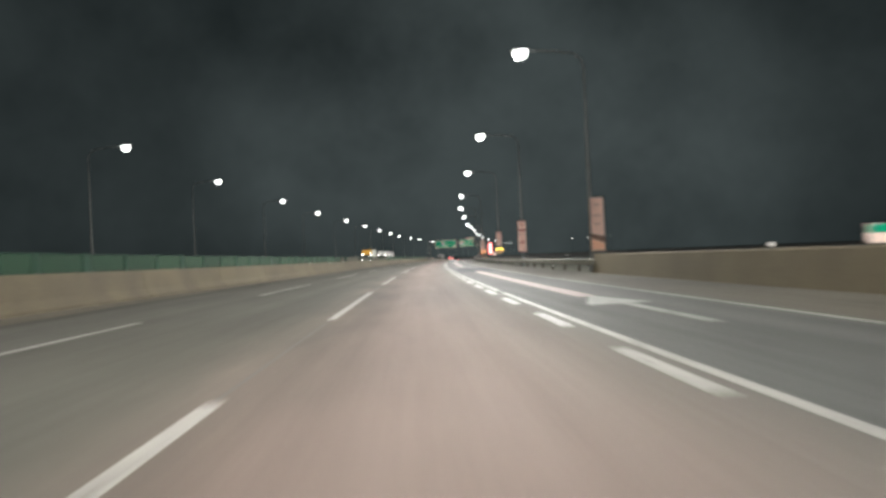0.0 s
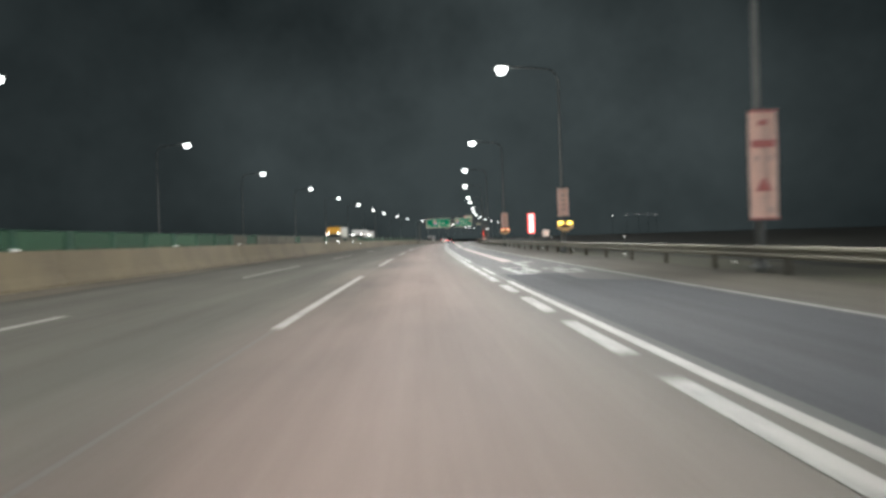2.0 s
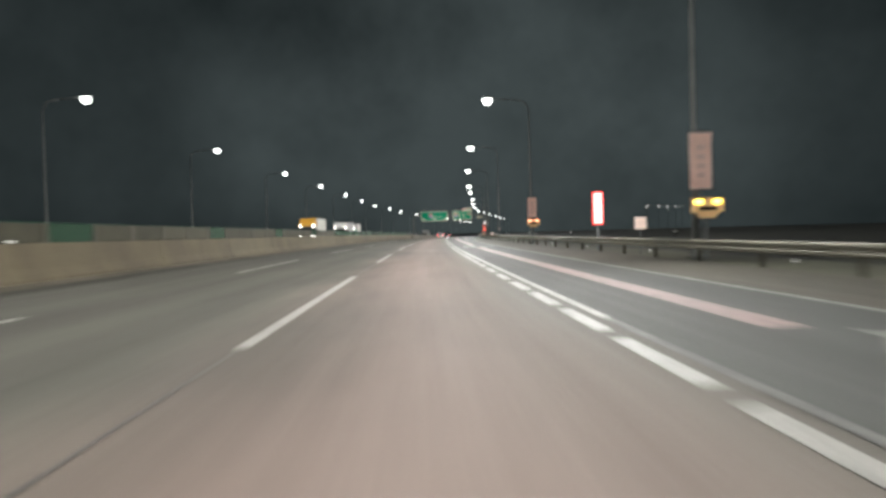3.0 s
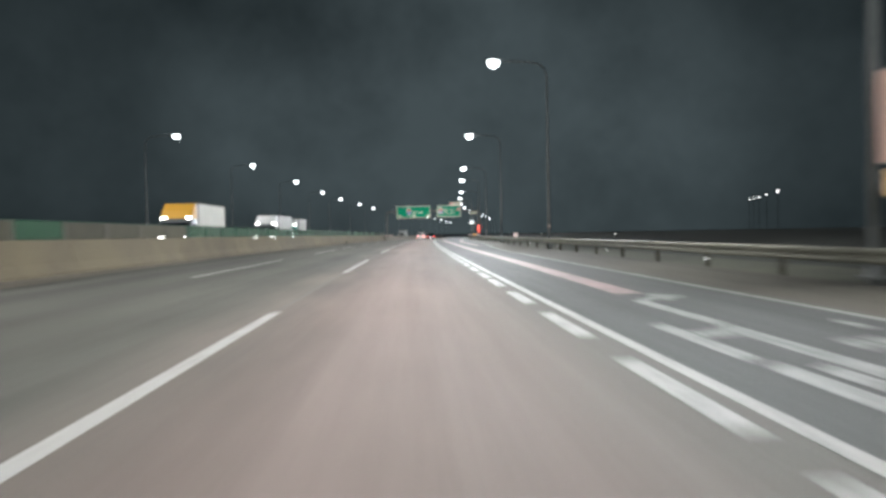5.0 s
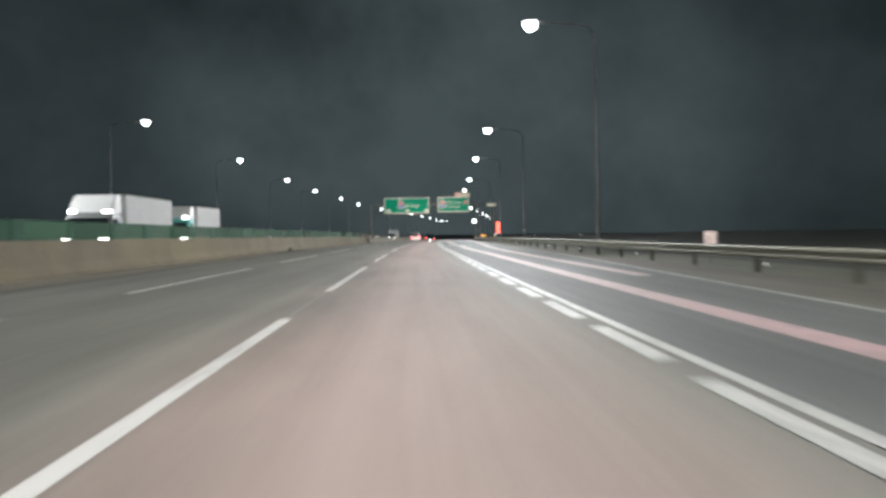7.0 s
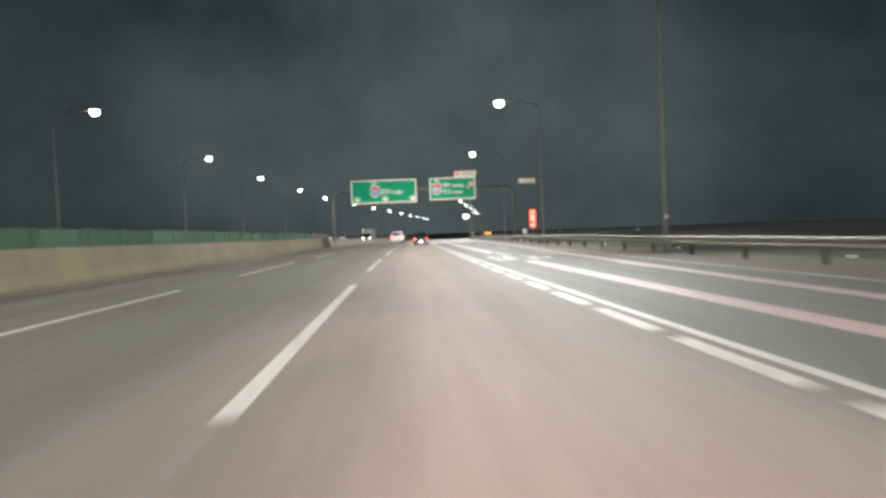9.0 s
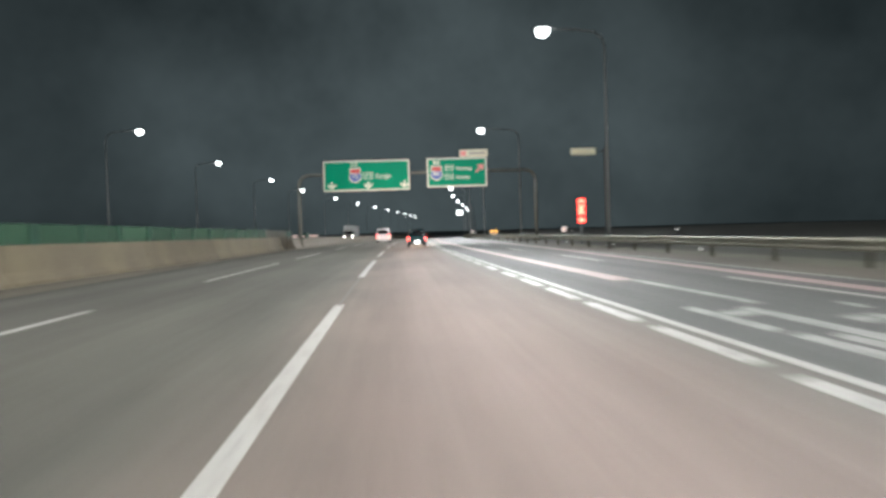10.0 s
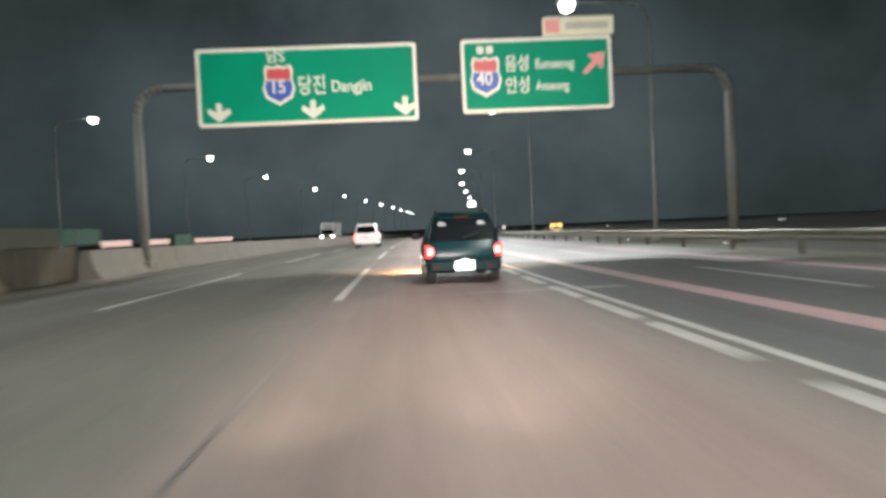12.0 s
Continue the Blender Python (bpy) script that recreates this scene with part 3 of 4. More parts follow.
# dark green steel shutter between the barriers; brown sheets below paint the gap's shade
shutter = empty("median_gate", place(340.25, -10.28, 0), "green steel gate panels over brown sheets standing in for shade in the median gap", "gate")
for y, wide in ((0.0, 1.2), (1.25, 1.2), (2.5, 1.2), (3.75, 1.2)):
    bm = bmesh.new()
    box(bm, (0.05, wide, 0.98), (0, y + wide / 2, 0.48), 0.008)
    part("shade_panel", bm, GAP_SHADE, shutter)
for y in (3.05, 4.95):
    bm = bmesh.new()
    box(bm, (0.05, 1.84, 0.47), (0, y + 0.92, 1.24), 0.008)
    part("panel", bm, GREEN_POST, shutter)
for y in (-0.02, 1.22, 2.47, 3.72, 4.93, 6.8):
    bm = bmesh.new()
    box(bm, (0.09, 0.05, 1.48 if y > 3 else 0.98), (0, y, 0.73 if y > 3 else 0.48), 0.006)
    part("post", bm, GAP_SHADE, shutter)


def reflector_board(s0, s1):
    e = empty("reflector_board", place(s0, -10.02, 0.86), "pinkish reflective board on top of the low concrete barrier", "reflector", "boards on the low barrier")
    bm = bmesh.new()
    box(bm, (0.05, s1 - s0, 0.2), (0, (s1 - s0) / 2, 0.16), 0.01)
    part("board", bm, BOARD, e)
    for y in (0.15, s1 - s0 - 0.15):
        bm = bmesh.new()
        box(bm, (0.04, 0.05, 0.1), (0, y, 0.03))
        part("bracket", bm, STEEL_DARK, e)


reflector_board(346.4, 349.0)
reflector_board(350.7, 353.1)
reflector_board(356.6, 363.7)
for s, tall, wide in ((354.5, 0.42, 2.4),):
    e = empty("green_cabinet", place(s, -10.02, 0.86), "small dark green box on top of the low barrier", "cabinet", "green boxes on the low barrier")
    bm = bmesh.new()
    box(bm, (0.3, wide, tall), (0, 0, tall / 2), 0.02)
    part("body", bm, GREEN_POST, e)
    bm = bmesh.new()
    box(bm, (0.36, wide + 0.06, 0.03), (0, 0, tall + 0.015), 0.008)
    part("lid", bm, GREEN_POST, e)
    bm = bmesh.new()
    box(bm, (0.012, 0.5, tall - 0.12), (0.155, 0, tall / 2), 0.004)
    part("door", bm, GREEN_POST, e)

# ---- right side: concrete wall, then guardrail ----
wall_right = empty("wall_right", Matrix(), "brownish low concrete parapet beside the shoulder", "wall", kind="structure")
for i in range(14):
    a = -42 + 10 * i
    if a < 96:
        sweep("parapet_section", [(7.36, -0.02), (7.40, 0.30), (7.46, 0.80), (7.50, 0.84), (7.72, 0.84), (7.76, 0.80), (7.80, -0.02)], a, min(a + 9.97, 97.2), CONCRETE, wall_right, 5)

guardrail = empty("guardrail", Matrix(), "galvanised W-beam guardrail on steel posts beside the shoulder", "guardrail", kind="structure")
W_PROFILE = [(u, v * 1.08) for u, v in [(0, 0.0), (-0.055, 0.035), (-0.055, 0.075), (0, 0.105), (0, 0.145), (-0.055, 0.175), (-0.055, 0.215), (0, 0.25),
             (0.012, 0.25), (-0.043, 0.215), (-0.043, 0.175), (0.012, 0.145), (0.012, 0.105), (-0.043, 0.075), (-0.043, 0.035), (0.012, 0.0)]]
for i in range(112):
    a = 96.5 + 4 * i
    x = edge_right(a)
    x1 = edge_right(a + 4)
    bm = bmesh.new()
    loft(bm, [[at(a + 4 * t, x + (x1 - x) * t + u, 0.335 + v) for u, v in W_PROFILE] for t in (0, 0.5, 1)])
    part("beam", bm, STEEL, guardrail)
    bm = bmesh.new()
    rod(bm, (0, 0, -0.25), (0, 0, 0.62), 0.06, 0.06, 8)
    bm2 = part("post", bm, RAIL_POST, guardrail)
    bm2.matrix_basis = place(a + 0.2, x + 0.13, 0)


def rail_reflector(s, x, z, r, stem):
    """A round pale reflector turned to the traffic, on a short stem where it stands above the beam."""
    bm = bmesh.new()
    rod(bm, (0, -0.02, 0), (0, 0.02, 0), r, seg=12)
    part("reflector", bm, STUD, guardrail, "small round pale reflector").matrix_basis = place(s, x, z)
    bm = bmesh.new()
    box(bm, (0.018, 0.025, stem), (0, 0.035, -stem / 2), 0.004)
    part("reflector_stem", bm, BLACK, guardrail).matrix_basis = place(s, x, z)


for i in range(30):
    rail_reflector(107.0 + 9.9 * i, edge_right(107.0 + 9.9 * i) - 0.13, 0.22, 0.03, 0.05)
for i in range(20):
    rail_reflector(103.6 + 17.0 * i, edge_right(103.6 + 17.0 * i) + 0.1, 0.84, 0.034, 0.28)

# ---- street lamps ----
def street_lamp(arm, low=0.0):
    """Tapered steel pole, a rising arm towards the road (local -x) and a flat luminaire."""
    e = empty("street_lamp", Matrix(), "tall grey steel street lamp with a lit white luminaire", "street lamp", "street lamps along the expressway")
    bm = bmesh.new()
    rod(bm, (0, 0, -0.3), (0, 0, 10.2 - low), 0.10, 0.056, 12)
    part("pole", bm, POLE, e, smooth=True)
    bm = bmesh.new()
    box(bm, (0.36, 0.36, 0.06), (0, 0, 0.03), 0.01)
    rod(bm, (0, 0, 0.05), (0, 0, 0.5), 0.15, 0.14, 12)
    part("base", bm, POLE, e)
    bm = bmesh.new()
    pts = [(0, 0, 10.1 - low), (-0.12, 0, 10.55 - low), (-0.5, 0, 10.86 - low), (-1.3, 0, 10.98 - low), (-arm + 0.35, 0, 11.06 - low)]
    for a, b in zip(pts, pts[1:]):
        rod(bm, a, b, 0.052, 0.045, 8)
    part("arm", bm, POLE, e, smooth=True)
    bm = bmesh.new()
    rings = []
    for x, w, h in ((0.42, 0.05, 0.05), (0.40, 0.20, 0.10), (0.0, 0.29, 0.13), (-0.42, 0.26, 0.10), (-0.56, 0.12, 0.05)):
        rings.append([(-arm + x, w * math.cos(a), 11.09 - low + (h if math.sin(a) > 0 else h * 0.35) * math.sin(a)) for a in [2 * math.pi * i / 12 for i in range(12)]])
    loft(bm, rings)
    head = part("luminaire", bm, LAMP_BODY, e, smooth=True)
    bm = bmesh.new()
    rings = []
    for z, k in ((11.06, 1.0), (10.95, 1.0), (10.80, 0.88), (10.68, 0.6), (10.63, 0.25)):
        rings.append([(-arm - 0.05 + 0.36 * k * math.cos(a), 0.26 * k * math.sin(a), z - low) for a in [2 * math.pi * i / 14 for i in range(14)]])
    loft(bm, rings)
    part("lens", bm, LENS, head, "bright white lit lens", smooth=True)
    return e


LEFT = [(127.0, -24.9), (154.9, -25.3), (187.2, -24.6), (220.8, -24.9), (255.0, -24.3), (287.3, -24.2), (320.3, -24.3), (354.6, -25.2),
        (385.7, -26.0), (417.3, -25.6), (448.3, -26.0), (484.3, -24.8), (517.6, -24.6)]
RIGHT = [(101.0, 5.1), (127.0, 4.82), (154.8, 4.8), (190.1, 4.7), (222.6, 4.8), (256.4, 5.4), (290.2, 6.12), (320.5, 6.7), (357.6, 7.1),
         (387.6, 6.6), (420.3, 6.3), (452.3, 6.2)]
LEFT = [(127.0 - 32.8 * i, -24.9) for i in (3, 2, 1)] + LEFT + [(517.6 + 33 * i, -24.6) for i in range(1, 7)]
RIGHT = [(101.0 - 32.0 * i, 5.1) for i in (3, 2, 1)] + RIGHT + [(452.3 + 33 * i, 6.2) for i in range(1, 6)]
# lamps with a longer arm or a lower head
ODD_LAMPS = {154.8: (3.34, 0.0), 290.2: (3.2, 0.42), 357.6: (3.7, 0.0)}
lamp_one = street_lamp(3.1)
lamp_one.matrix_basis = place(RIGHT[0][0], RIGHT[0][1] + 3.1)
for s, x in RIGHT[1:]:
    reach, low = ODD_LAMPS.get(s, (0, 0))
    if reach:
        street_lamp(reach, low).matrix_basis = place(s, x + reach, 0.05)
    else:
        copy_thing(lamp_one, place(s, x + 3.1, 0.05))
for s, x in LEFT:
    copy_thing(lamp_one, place(s, x - 3.1, 0.35, 180))


# pinkish reflectors strapped round lamp poles
for s, x in ((222.6, 7.9), (290.2, 9.32)):
    e = empty("pole_reflector", place(s, x, 1.3), "small pinkish reflector strapped to a lamp pole", "reflector", "reflectors on the lamp poles")
    bm = bmesh.new()
    rod(bm, (0, 0, -0.03), (0, 0, 0.03), 0.108, seg=14)
    part("strap", bm, STEEL_DARK, e)
    bm = bmesh.new()
    box(bm, (0.13, 0.02, 0.16), (0, -0.115, 0), 0.006)
    part("plate", bm, MARKER, e)


def lamp_light(eye, target, watts):
    data = bpy.data.lights.new("street_lamp_light", "AREA")
    data.shape, data.size, data.size_y = "RECTANGLE", 0.6, 0.4
    data.energy, data.color, data.spread = watts, (0.98, 0.985, 0.955), radians(125)
    new("street_lamp_light", data).matrix_basis = look(eye, target)


# each luminaire throws its light up and down the road
for s, x in RIGHT:
    if 0 < s < 480:
        for d in (-13, 13):
            lamp_light(at(s, x, 10.58 - ODD_LAMPS.get(s, (0, 0))[1]), at(s + d, x - 7.5, 0), LAMP_WATTS)
for s, x in LEFT:
    if 20 < s < 480:
        lamp_light(at(s, x, 10.9), at(s, x + 8, 0), LEFT_WATTS)


# ---- banners, flashers and signs on the right ----
def pole_banner(s, x, z0, z1, warn, banded=False):
    e = empty("pole_banner", place(s, x), "pale pinkish banner on a lamp pole" + (" with a brown band" if banded else " with faded print" if warn else " with red print"), "banner", "banners on the lamp poles")
    w = 0.66
    bm = bmesh.new()
    h = z1 - z0
    n = 8
    for i in range(n + 1):
        for k, u in enumerate((-w / 2, -w / 6, w / 6, w / 2)):
            bm.verts.new((u, 0.012 * math.sin(5.0 * i / n + u * 4), z0 + h * i / n))
    bm.verts.ensure_lookup_table()
    for i in range(n):
        for k in range(3):
            bm.faces.new([bm.verts[j] for j in (i * 4 + k, i * 4 + k + 1, i * 4 + k + 5, i * 4 + k + 4)])
    bmesh.ops.solidify(bm, geom=bm.faces[:], thickness=0.012)
    part("fabric", bm, BANNER, e)
    for z in (z0, z1):
        bm = bmesh.new()
        rod(bm, (-w / 2 - 0.03, 0, z), (w / 2 + 0.06, 0, z), 0.022, seg=8)
        part("rod", bm, STEEL_DARK, e)
    def printed(name, mat, wide, tall, u, share):
        bm = bmesh.new()
        box(bm, (wide, 0.008, tall), (u, -0.034, z0 + h * share))
        part(name, bm, mat, e)

    if banded:
        bm = bmesh.new()
        prism(bm, [(-w / 2, z0 + h * 0.24), (w / 2, z0 + h * 0.15), (w / 2, z0 + h * 0.27), (-w / 2, z0 + h * 0.33)], -0.038, -0.03)
        part("brown_band", bm, BANNER_BROWN, e)
        # the foot's orange glow is put into its colour
        bm = bmesh.new()
        prism(bm, [(-w / 2, z0 + 0.04), (w / 2, z0 + 0.04), (w / 2, z0 + h * 0.145), (-w / 2, z0 + h * 0.235)], -0.038, -0.03)
        part("orange_foot", bm, BANNER_GLOW_TONE, e)
        printed("faded_print", BANNER_GREY, 0.30, 0.12, 0.0, 0.86)
        printed("faded_print", BANNER_GREY, 0.44, 0.14, 0.0, 0.66)
        printed("faded_print", BANNER_GREY, 0.36, 0.12, 0.0, 0.50)
    elif warn:
        for i in range(4):
            printed("faded_print", BANNER_GREY, 0.24, 0.15, 0.0, 0.25 + 0.16 * i)
    else:
        printed("edge_strip", BANNER_RED, w, 0.05, 0.0, 0.985)
        printed("edge_strip", BANNER_RED, w, 0.04, 0.0, 0.012)
        printed("print_block", BANNER_RED, 0.22, 0.13, 0.0, 0.88)
        printed("print_bar", BANNER_RED, 0.54, 0.17, 0.0, 0.69)
        printed("faded_print", BANNER_GREY, 0.12, 0.13, -0.16, 0.56)
        printed("faded_print", BANNER_GREY, 0.12, 0.13, 0.16, 0.56)
        printed("faded_print", BANNER_GREY, 0.14, 0.16, 0.15, 0.09)
        bm = bmesh.new()
        prism(bm, [(-0.2, z0 + h * 0.26), (0.2, z0 + h * 0.26), (0.03, z0 + h * 0.38), (-0.03, z0 + h * 0.38)], -0.038, -0.03)
        part("warning_triangle", bm, BANNER_RED, e)
    bm = bmesh.new()
    rod(bm, (0, 0.09, 0.0), (0, 0.09, z1 + 0.1), 0.035, seg=10)
    part("post", bm, STEEL_DARK, e)
    for z in (z0 + 0.02, z1 - 0.02):
        bm = bmesh.new()
        box(bm, (0.06, 0.12, 0.06), (0, 0.05, z))
        part("clamp", bm, STEEL_DARK, e)


def flasher(s, x, z0, lit=AMBER_LIT):
    e = empty("warning_flasher", place(s, x - 0.0, 0), "amber twin warning lights in an orange box below a banner", "warning light", "amber flashers")
    bm = bmesh.new()
    box(bm, (0.96, 0.14, 0.46), (0, -0.08, z0 + 0.3), 0.04)
    part("housing", bm, AMBER_BOX, e)
    bm = bmesh.new()
    prism(bm, [(-0.34, z0 + 0.08), (-0.22, z0 - 0.08), (0.22, z0 - 0.08), (0.34, z0 + 0.08)], -0.13, -0.03)
    part("skirt", bm, AMBER_BOX, e)
    bm = bmesh.new()
    box(bm, (0.5, 0.012, 0.1), (0, -0.157, z0 + 0.2))
    part("label_bar", bm, BLACK, e)
    for u in (-0.27, 0.27):
        bm = bmesh.new()
        bmesh.ops.create_uvsphere(bm, u_segments=14, v_segments=8, radius=1, matrix=Matrix.Translation((u, -0.15, z0 + 0.4)) @ Matrix.Diagonal((0.14, 0.05, 0.085, 1)))
        part("lamp", bm, lit, e, "lit amber lamp", smooth=True)
        bm = bmesh.new()
        box(bm, (0.34, 0.14, 0.02), (u, -0.17, z0 + 0.51), 0.005)
        part("hood", bm, BLACK, e)
    bm = bmesh.new()
    rod(bm, (0, 0.03, 0), (0, 0.03, z0 + 0.1), 0.045, seg=8)
    part("post", bm, STEEL_DARK, e)


def led_sign(s, x, z0, z1, lines):
    e = empty("led_sign", place(s, x), "tall narrow red LED sign glowing on a post", "led sign", "red LED signs")
    w, h = 0.48, z1 - z0
    bm = bmesh.new()
    box(bm, (w + 0.06, 0.16, h + 0.06), (0, 0.06, (z0 + z1) / 2), 0.015)
    part("housing", bm, BLACK, e)
    bm = bmesh.new()
    box(bm, (w, 0.01, h), (0, -0.026, (z0 + z1) / 2))
    scr = part("screen", bm, LED_RED, e, "red lit screen")
    if lines:
        rng = random.Random(int(s))
        for i in range(20):
            zz = z0 + h * (0.05 + 0.9 * i / 19)
            if i in (4, 5, 6, 15, 16):
                continue
            wide = 0.40 if i in (1, 2, 17, 18) else 0.30 + 0.10 * rng.random() if 7 <= i <= 14 else 0.2
            bm = bmesh.new()
            box(bm, (wide, 0.006, h / 34), (0.02 * rng.uniform(-1, 1), -0.036, zz))
            part("bright_row", bm, LED_HOT, scr)
    else:
        bm = bmesh.new()
        box(bm, (w * 0.78, 0.006, h * 0.94), (0, -0.036, (z0 + z1) / 2))
        part("bright_field", bm, LED_PALE, scr)
    bm = bmesh.new()
    rod(bm, (0, 0.08, 0), (0, 0.08, z0), 0.06, seg=10)
    part("post", bm, STEEL_DARK, e)


def marker_sign(s, x, z, w):
    e = empty("marker_sign", place(s, x), "small square pale reflective marker on a thin post", "marker", "reflective markers")
    bm = bmesh.new()
    box(bm, (w, 0.025, w), (0, 0, z), 0.01)
    part("plate", bm, MARKER, e)
    bm = bmesh.new()
    rod(bm, (0, 0.04, 0), (0, 0.04, z + w * 0.3), 0.025, seg=8)
    part("post", bm, STEEL_DARK, e)


pole_banner(100.6, 8.45, 0.96, 3.63, True, True)
pole_banner(126.6, 7.86, 1.18, 3.75, False)
pole_banner(154.2, 8.12, 2.06, 3.78, True)
pole_banner(189.5, 7.82, 1.97, 3.51, True)
flasher(153.8, 8.12, 1.28)
flasher(189.1, 7.82, 1.33, AMBER_RED)
led_sign(166.6, 7.8, 1.18, 2.66, False)
led_sign(327.4, 10.02, 1.29, 2.76, True)
marker_sign(160.0, 7.92, 1.14, 0.44)
marker_sign(241.3, 8.2, 0.75, 0.36)
marker_sign(332.4, 10.0, 0.95, 0.36)
e = empty("small_sign_plate", place(321.0, 8.7), "small pale yellow plate on a bracket from a lamp pole", "sign")
bm = bmesh.new()
box(bm, (1.3, 0.04, 0.36), (0, 0, 4.92), 0.015)
part("plate", bm, SIGN_YELLOW, e)
bm = bmesh.new()
box(bm, (0.8, 0.05, 0.05), (0.75, 0.045, 4.92))
part("bracket", bm, STEEL_DARK, e)
bm = bmesh.new()
rod(bm, (1.12, 0.045, 0), (1.12, 0.045, 5.1), 0.05, seg=8)
part("post", bm, STEEL_DARK, e)

e = empty("distance_plate", place(76.1, 7.62, 0.84), "small green and pale pink plate standing on the concrete parapet", "sign")
bm = bmesh.new()
box(bm, (0.5, 0.02, 0.34), (0.1, 0, 0.2), 0.006)
plate = part("plate", bm, MARKER, e)
bm = bmesh.new()
box(bm, (0.47, 0.008, 0.15), (0.1, -0.014, 0.285))
part("green_field", bm, SIGN_GREEN, plate)
bm = bmesh.new()
box(bm, (0.05, 0.05, 0.12), (0.1, 0.035, 0.05), 0.006)
part("foot", bm, STEEL_DARK, e)
e = empty("parapet_reflector", place(80.1, 7.62, 0.84), "small round pale reflector on the concrete parapet", "reflector")
bm = bmesh.new()
rod(bm, (0, -0.02, 0.09), (0, 0.02, 0.09), 0.055, seg=12)
part("lens", bm, STUD, e)
bm = bmesh.new()
box(bm, (0.06, 0.04, 0.06), (0, 0.03, 0.03), 0.006)
part("foot", bm, STEEL_DARK, e)
flasher(380.0, 10.3, 0.62, AMBER_DIM)
marker_sign(405.0, 9.0, 1.1, 0.34)
e = empty("lit_sign_panel", place(470.0, 8.8), "far white backlit sign panel on a grey post", "sign")
bm = bmesh.new()
box(bm, (1.5, 0.15, 1.1), (-0.8, 0, 6.0), 0.03)
part("housing", bm, LAMP_BODY, e)
bm = bmesh.new()
box(bm, (1.4, 0.02, 1.0), (-0.8, -0.09, 6.0))
part("face", bm, PANEL_LIT, e)
bm = bmesh.new()
rod(bm, (0, 0.05, 0), (0, 0.05, 6.4), 0.1, 0.08, 10)
box(bm, (0.9, 0.06, 0.08), (-0.4, 0.05, 6.2))
part("post", bm, STEEL_DARK, e)

# ---- overhead gantry with two direction signs ----
GS = 349.3
gantry = empty("sign_gantry", place(GS), "grey steel gantry over all lanes carrying two green signs", "gantry")
for x in (-9.85, 11.1):
    bm = bmesh.new()
    rod(bm, (x, 0.45, 0.0), (x, 0.45, 5.5), 0.165, 0.145, 16)
    pts = [(x, 0.45, 5.45)] + [(x - math.copysign(0.9 * (1 - math.cos(a)), x), 0.45, 5.45 + 0.9 * math.sin(a)) for a in [radians(15 * i) for i in range(1, 7)]]
    for a, b in zip(pts, pts[1:]):
        rod(bm, a, b, 0.145, 0.14, 14)
    part("column", bm, COLUMN, gantry, smooth=True)
    bm = bmesh.new()
    box(bm, (0.6, 0.8, 0.36), (x, 0.45, 0.16), 0.05)
    part("footing", bm, CONCRETE_PALE, gantry)
bm = bmesh.new()
rod(bm, (-9.0, 0.45, 6.35), (10.25, 0.45, 6.35), 0.14, seg=16)
part("beam", bm, COLUMN, gantry, smooth=True)


def rounded(x0, x1, z0, z1, r, n=5):
    pts = []
    for cx, cz, a0 in ((x1 - r, z1 - r, 0), (x0 + r, z1 - r, 90), (x0 + r, z0 + r, 180), (x1 - r, z0 + r, 270)):
        pts += [(cx + r * math.cos(radians(a0 + 90 * i / n)), cz + r * math.sin(radians(a0 + 90 * i / n))) for i in range(n + 1)]
    return pts


def flat(name, outline, y, thick, mat, parent, label=""):
    bm = bmesh.new()
    prism(bm, outline, y - thick, y)
    return part(name, bm, mat, parent, label)


def lettering(text, x, z, size, y, mat, parent, wide=1.0):
    cu = bpy.data.curves.new("lettering", "FONT")
    cu.body, cu.size, cu.extrude, cu.align_x, cu.align_y = text, size, 0.004, "LEFT", "CENTER"
    cu.offset = 0.008
    tmp = new("lettering", cu)
    bpy.context.view_layer.update()
    me = bpy.data.meshes.new_from_object(tmp.evaluated_get(bpy.context.evaluated_depsgraph_get()))
    bpy.data.objects.remove(tmp)
    me.transform(Matrix.Translation((x, y, z)) @ Matrix.Rotation(radians(90), 4, "X") @ Matrix.Diagonal((wide, 1, 1, 1)))
    me.materials.clear()
    me.materials.append(mat)
    ob = new("lettering", me)
    ob.parent = parent
    return ob


def down_arrow(x, z, k):
    return [(x - 0.09 * k, z + 0.62 * k), (x - 0.09 * k, z + 0.34 * k), (x - 0.34 * k, z + 0.46 * k), (x - 0.38 * k, z + 0.30 * k), (x, z),
            (x + 0.38 * k, z + 0.30 * k), (x + 0.34 * k, z + 0.46 * k), (x + 0.09 * k, z + 0.34 * k), (x + 0.09 * k, z + 0.62 * k)]


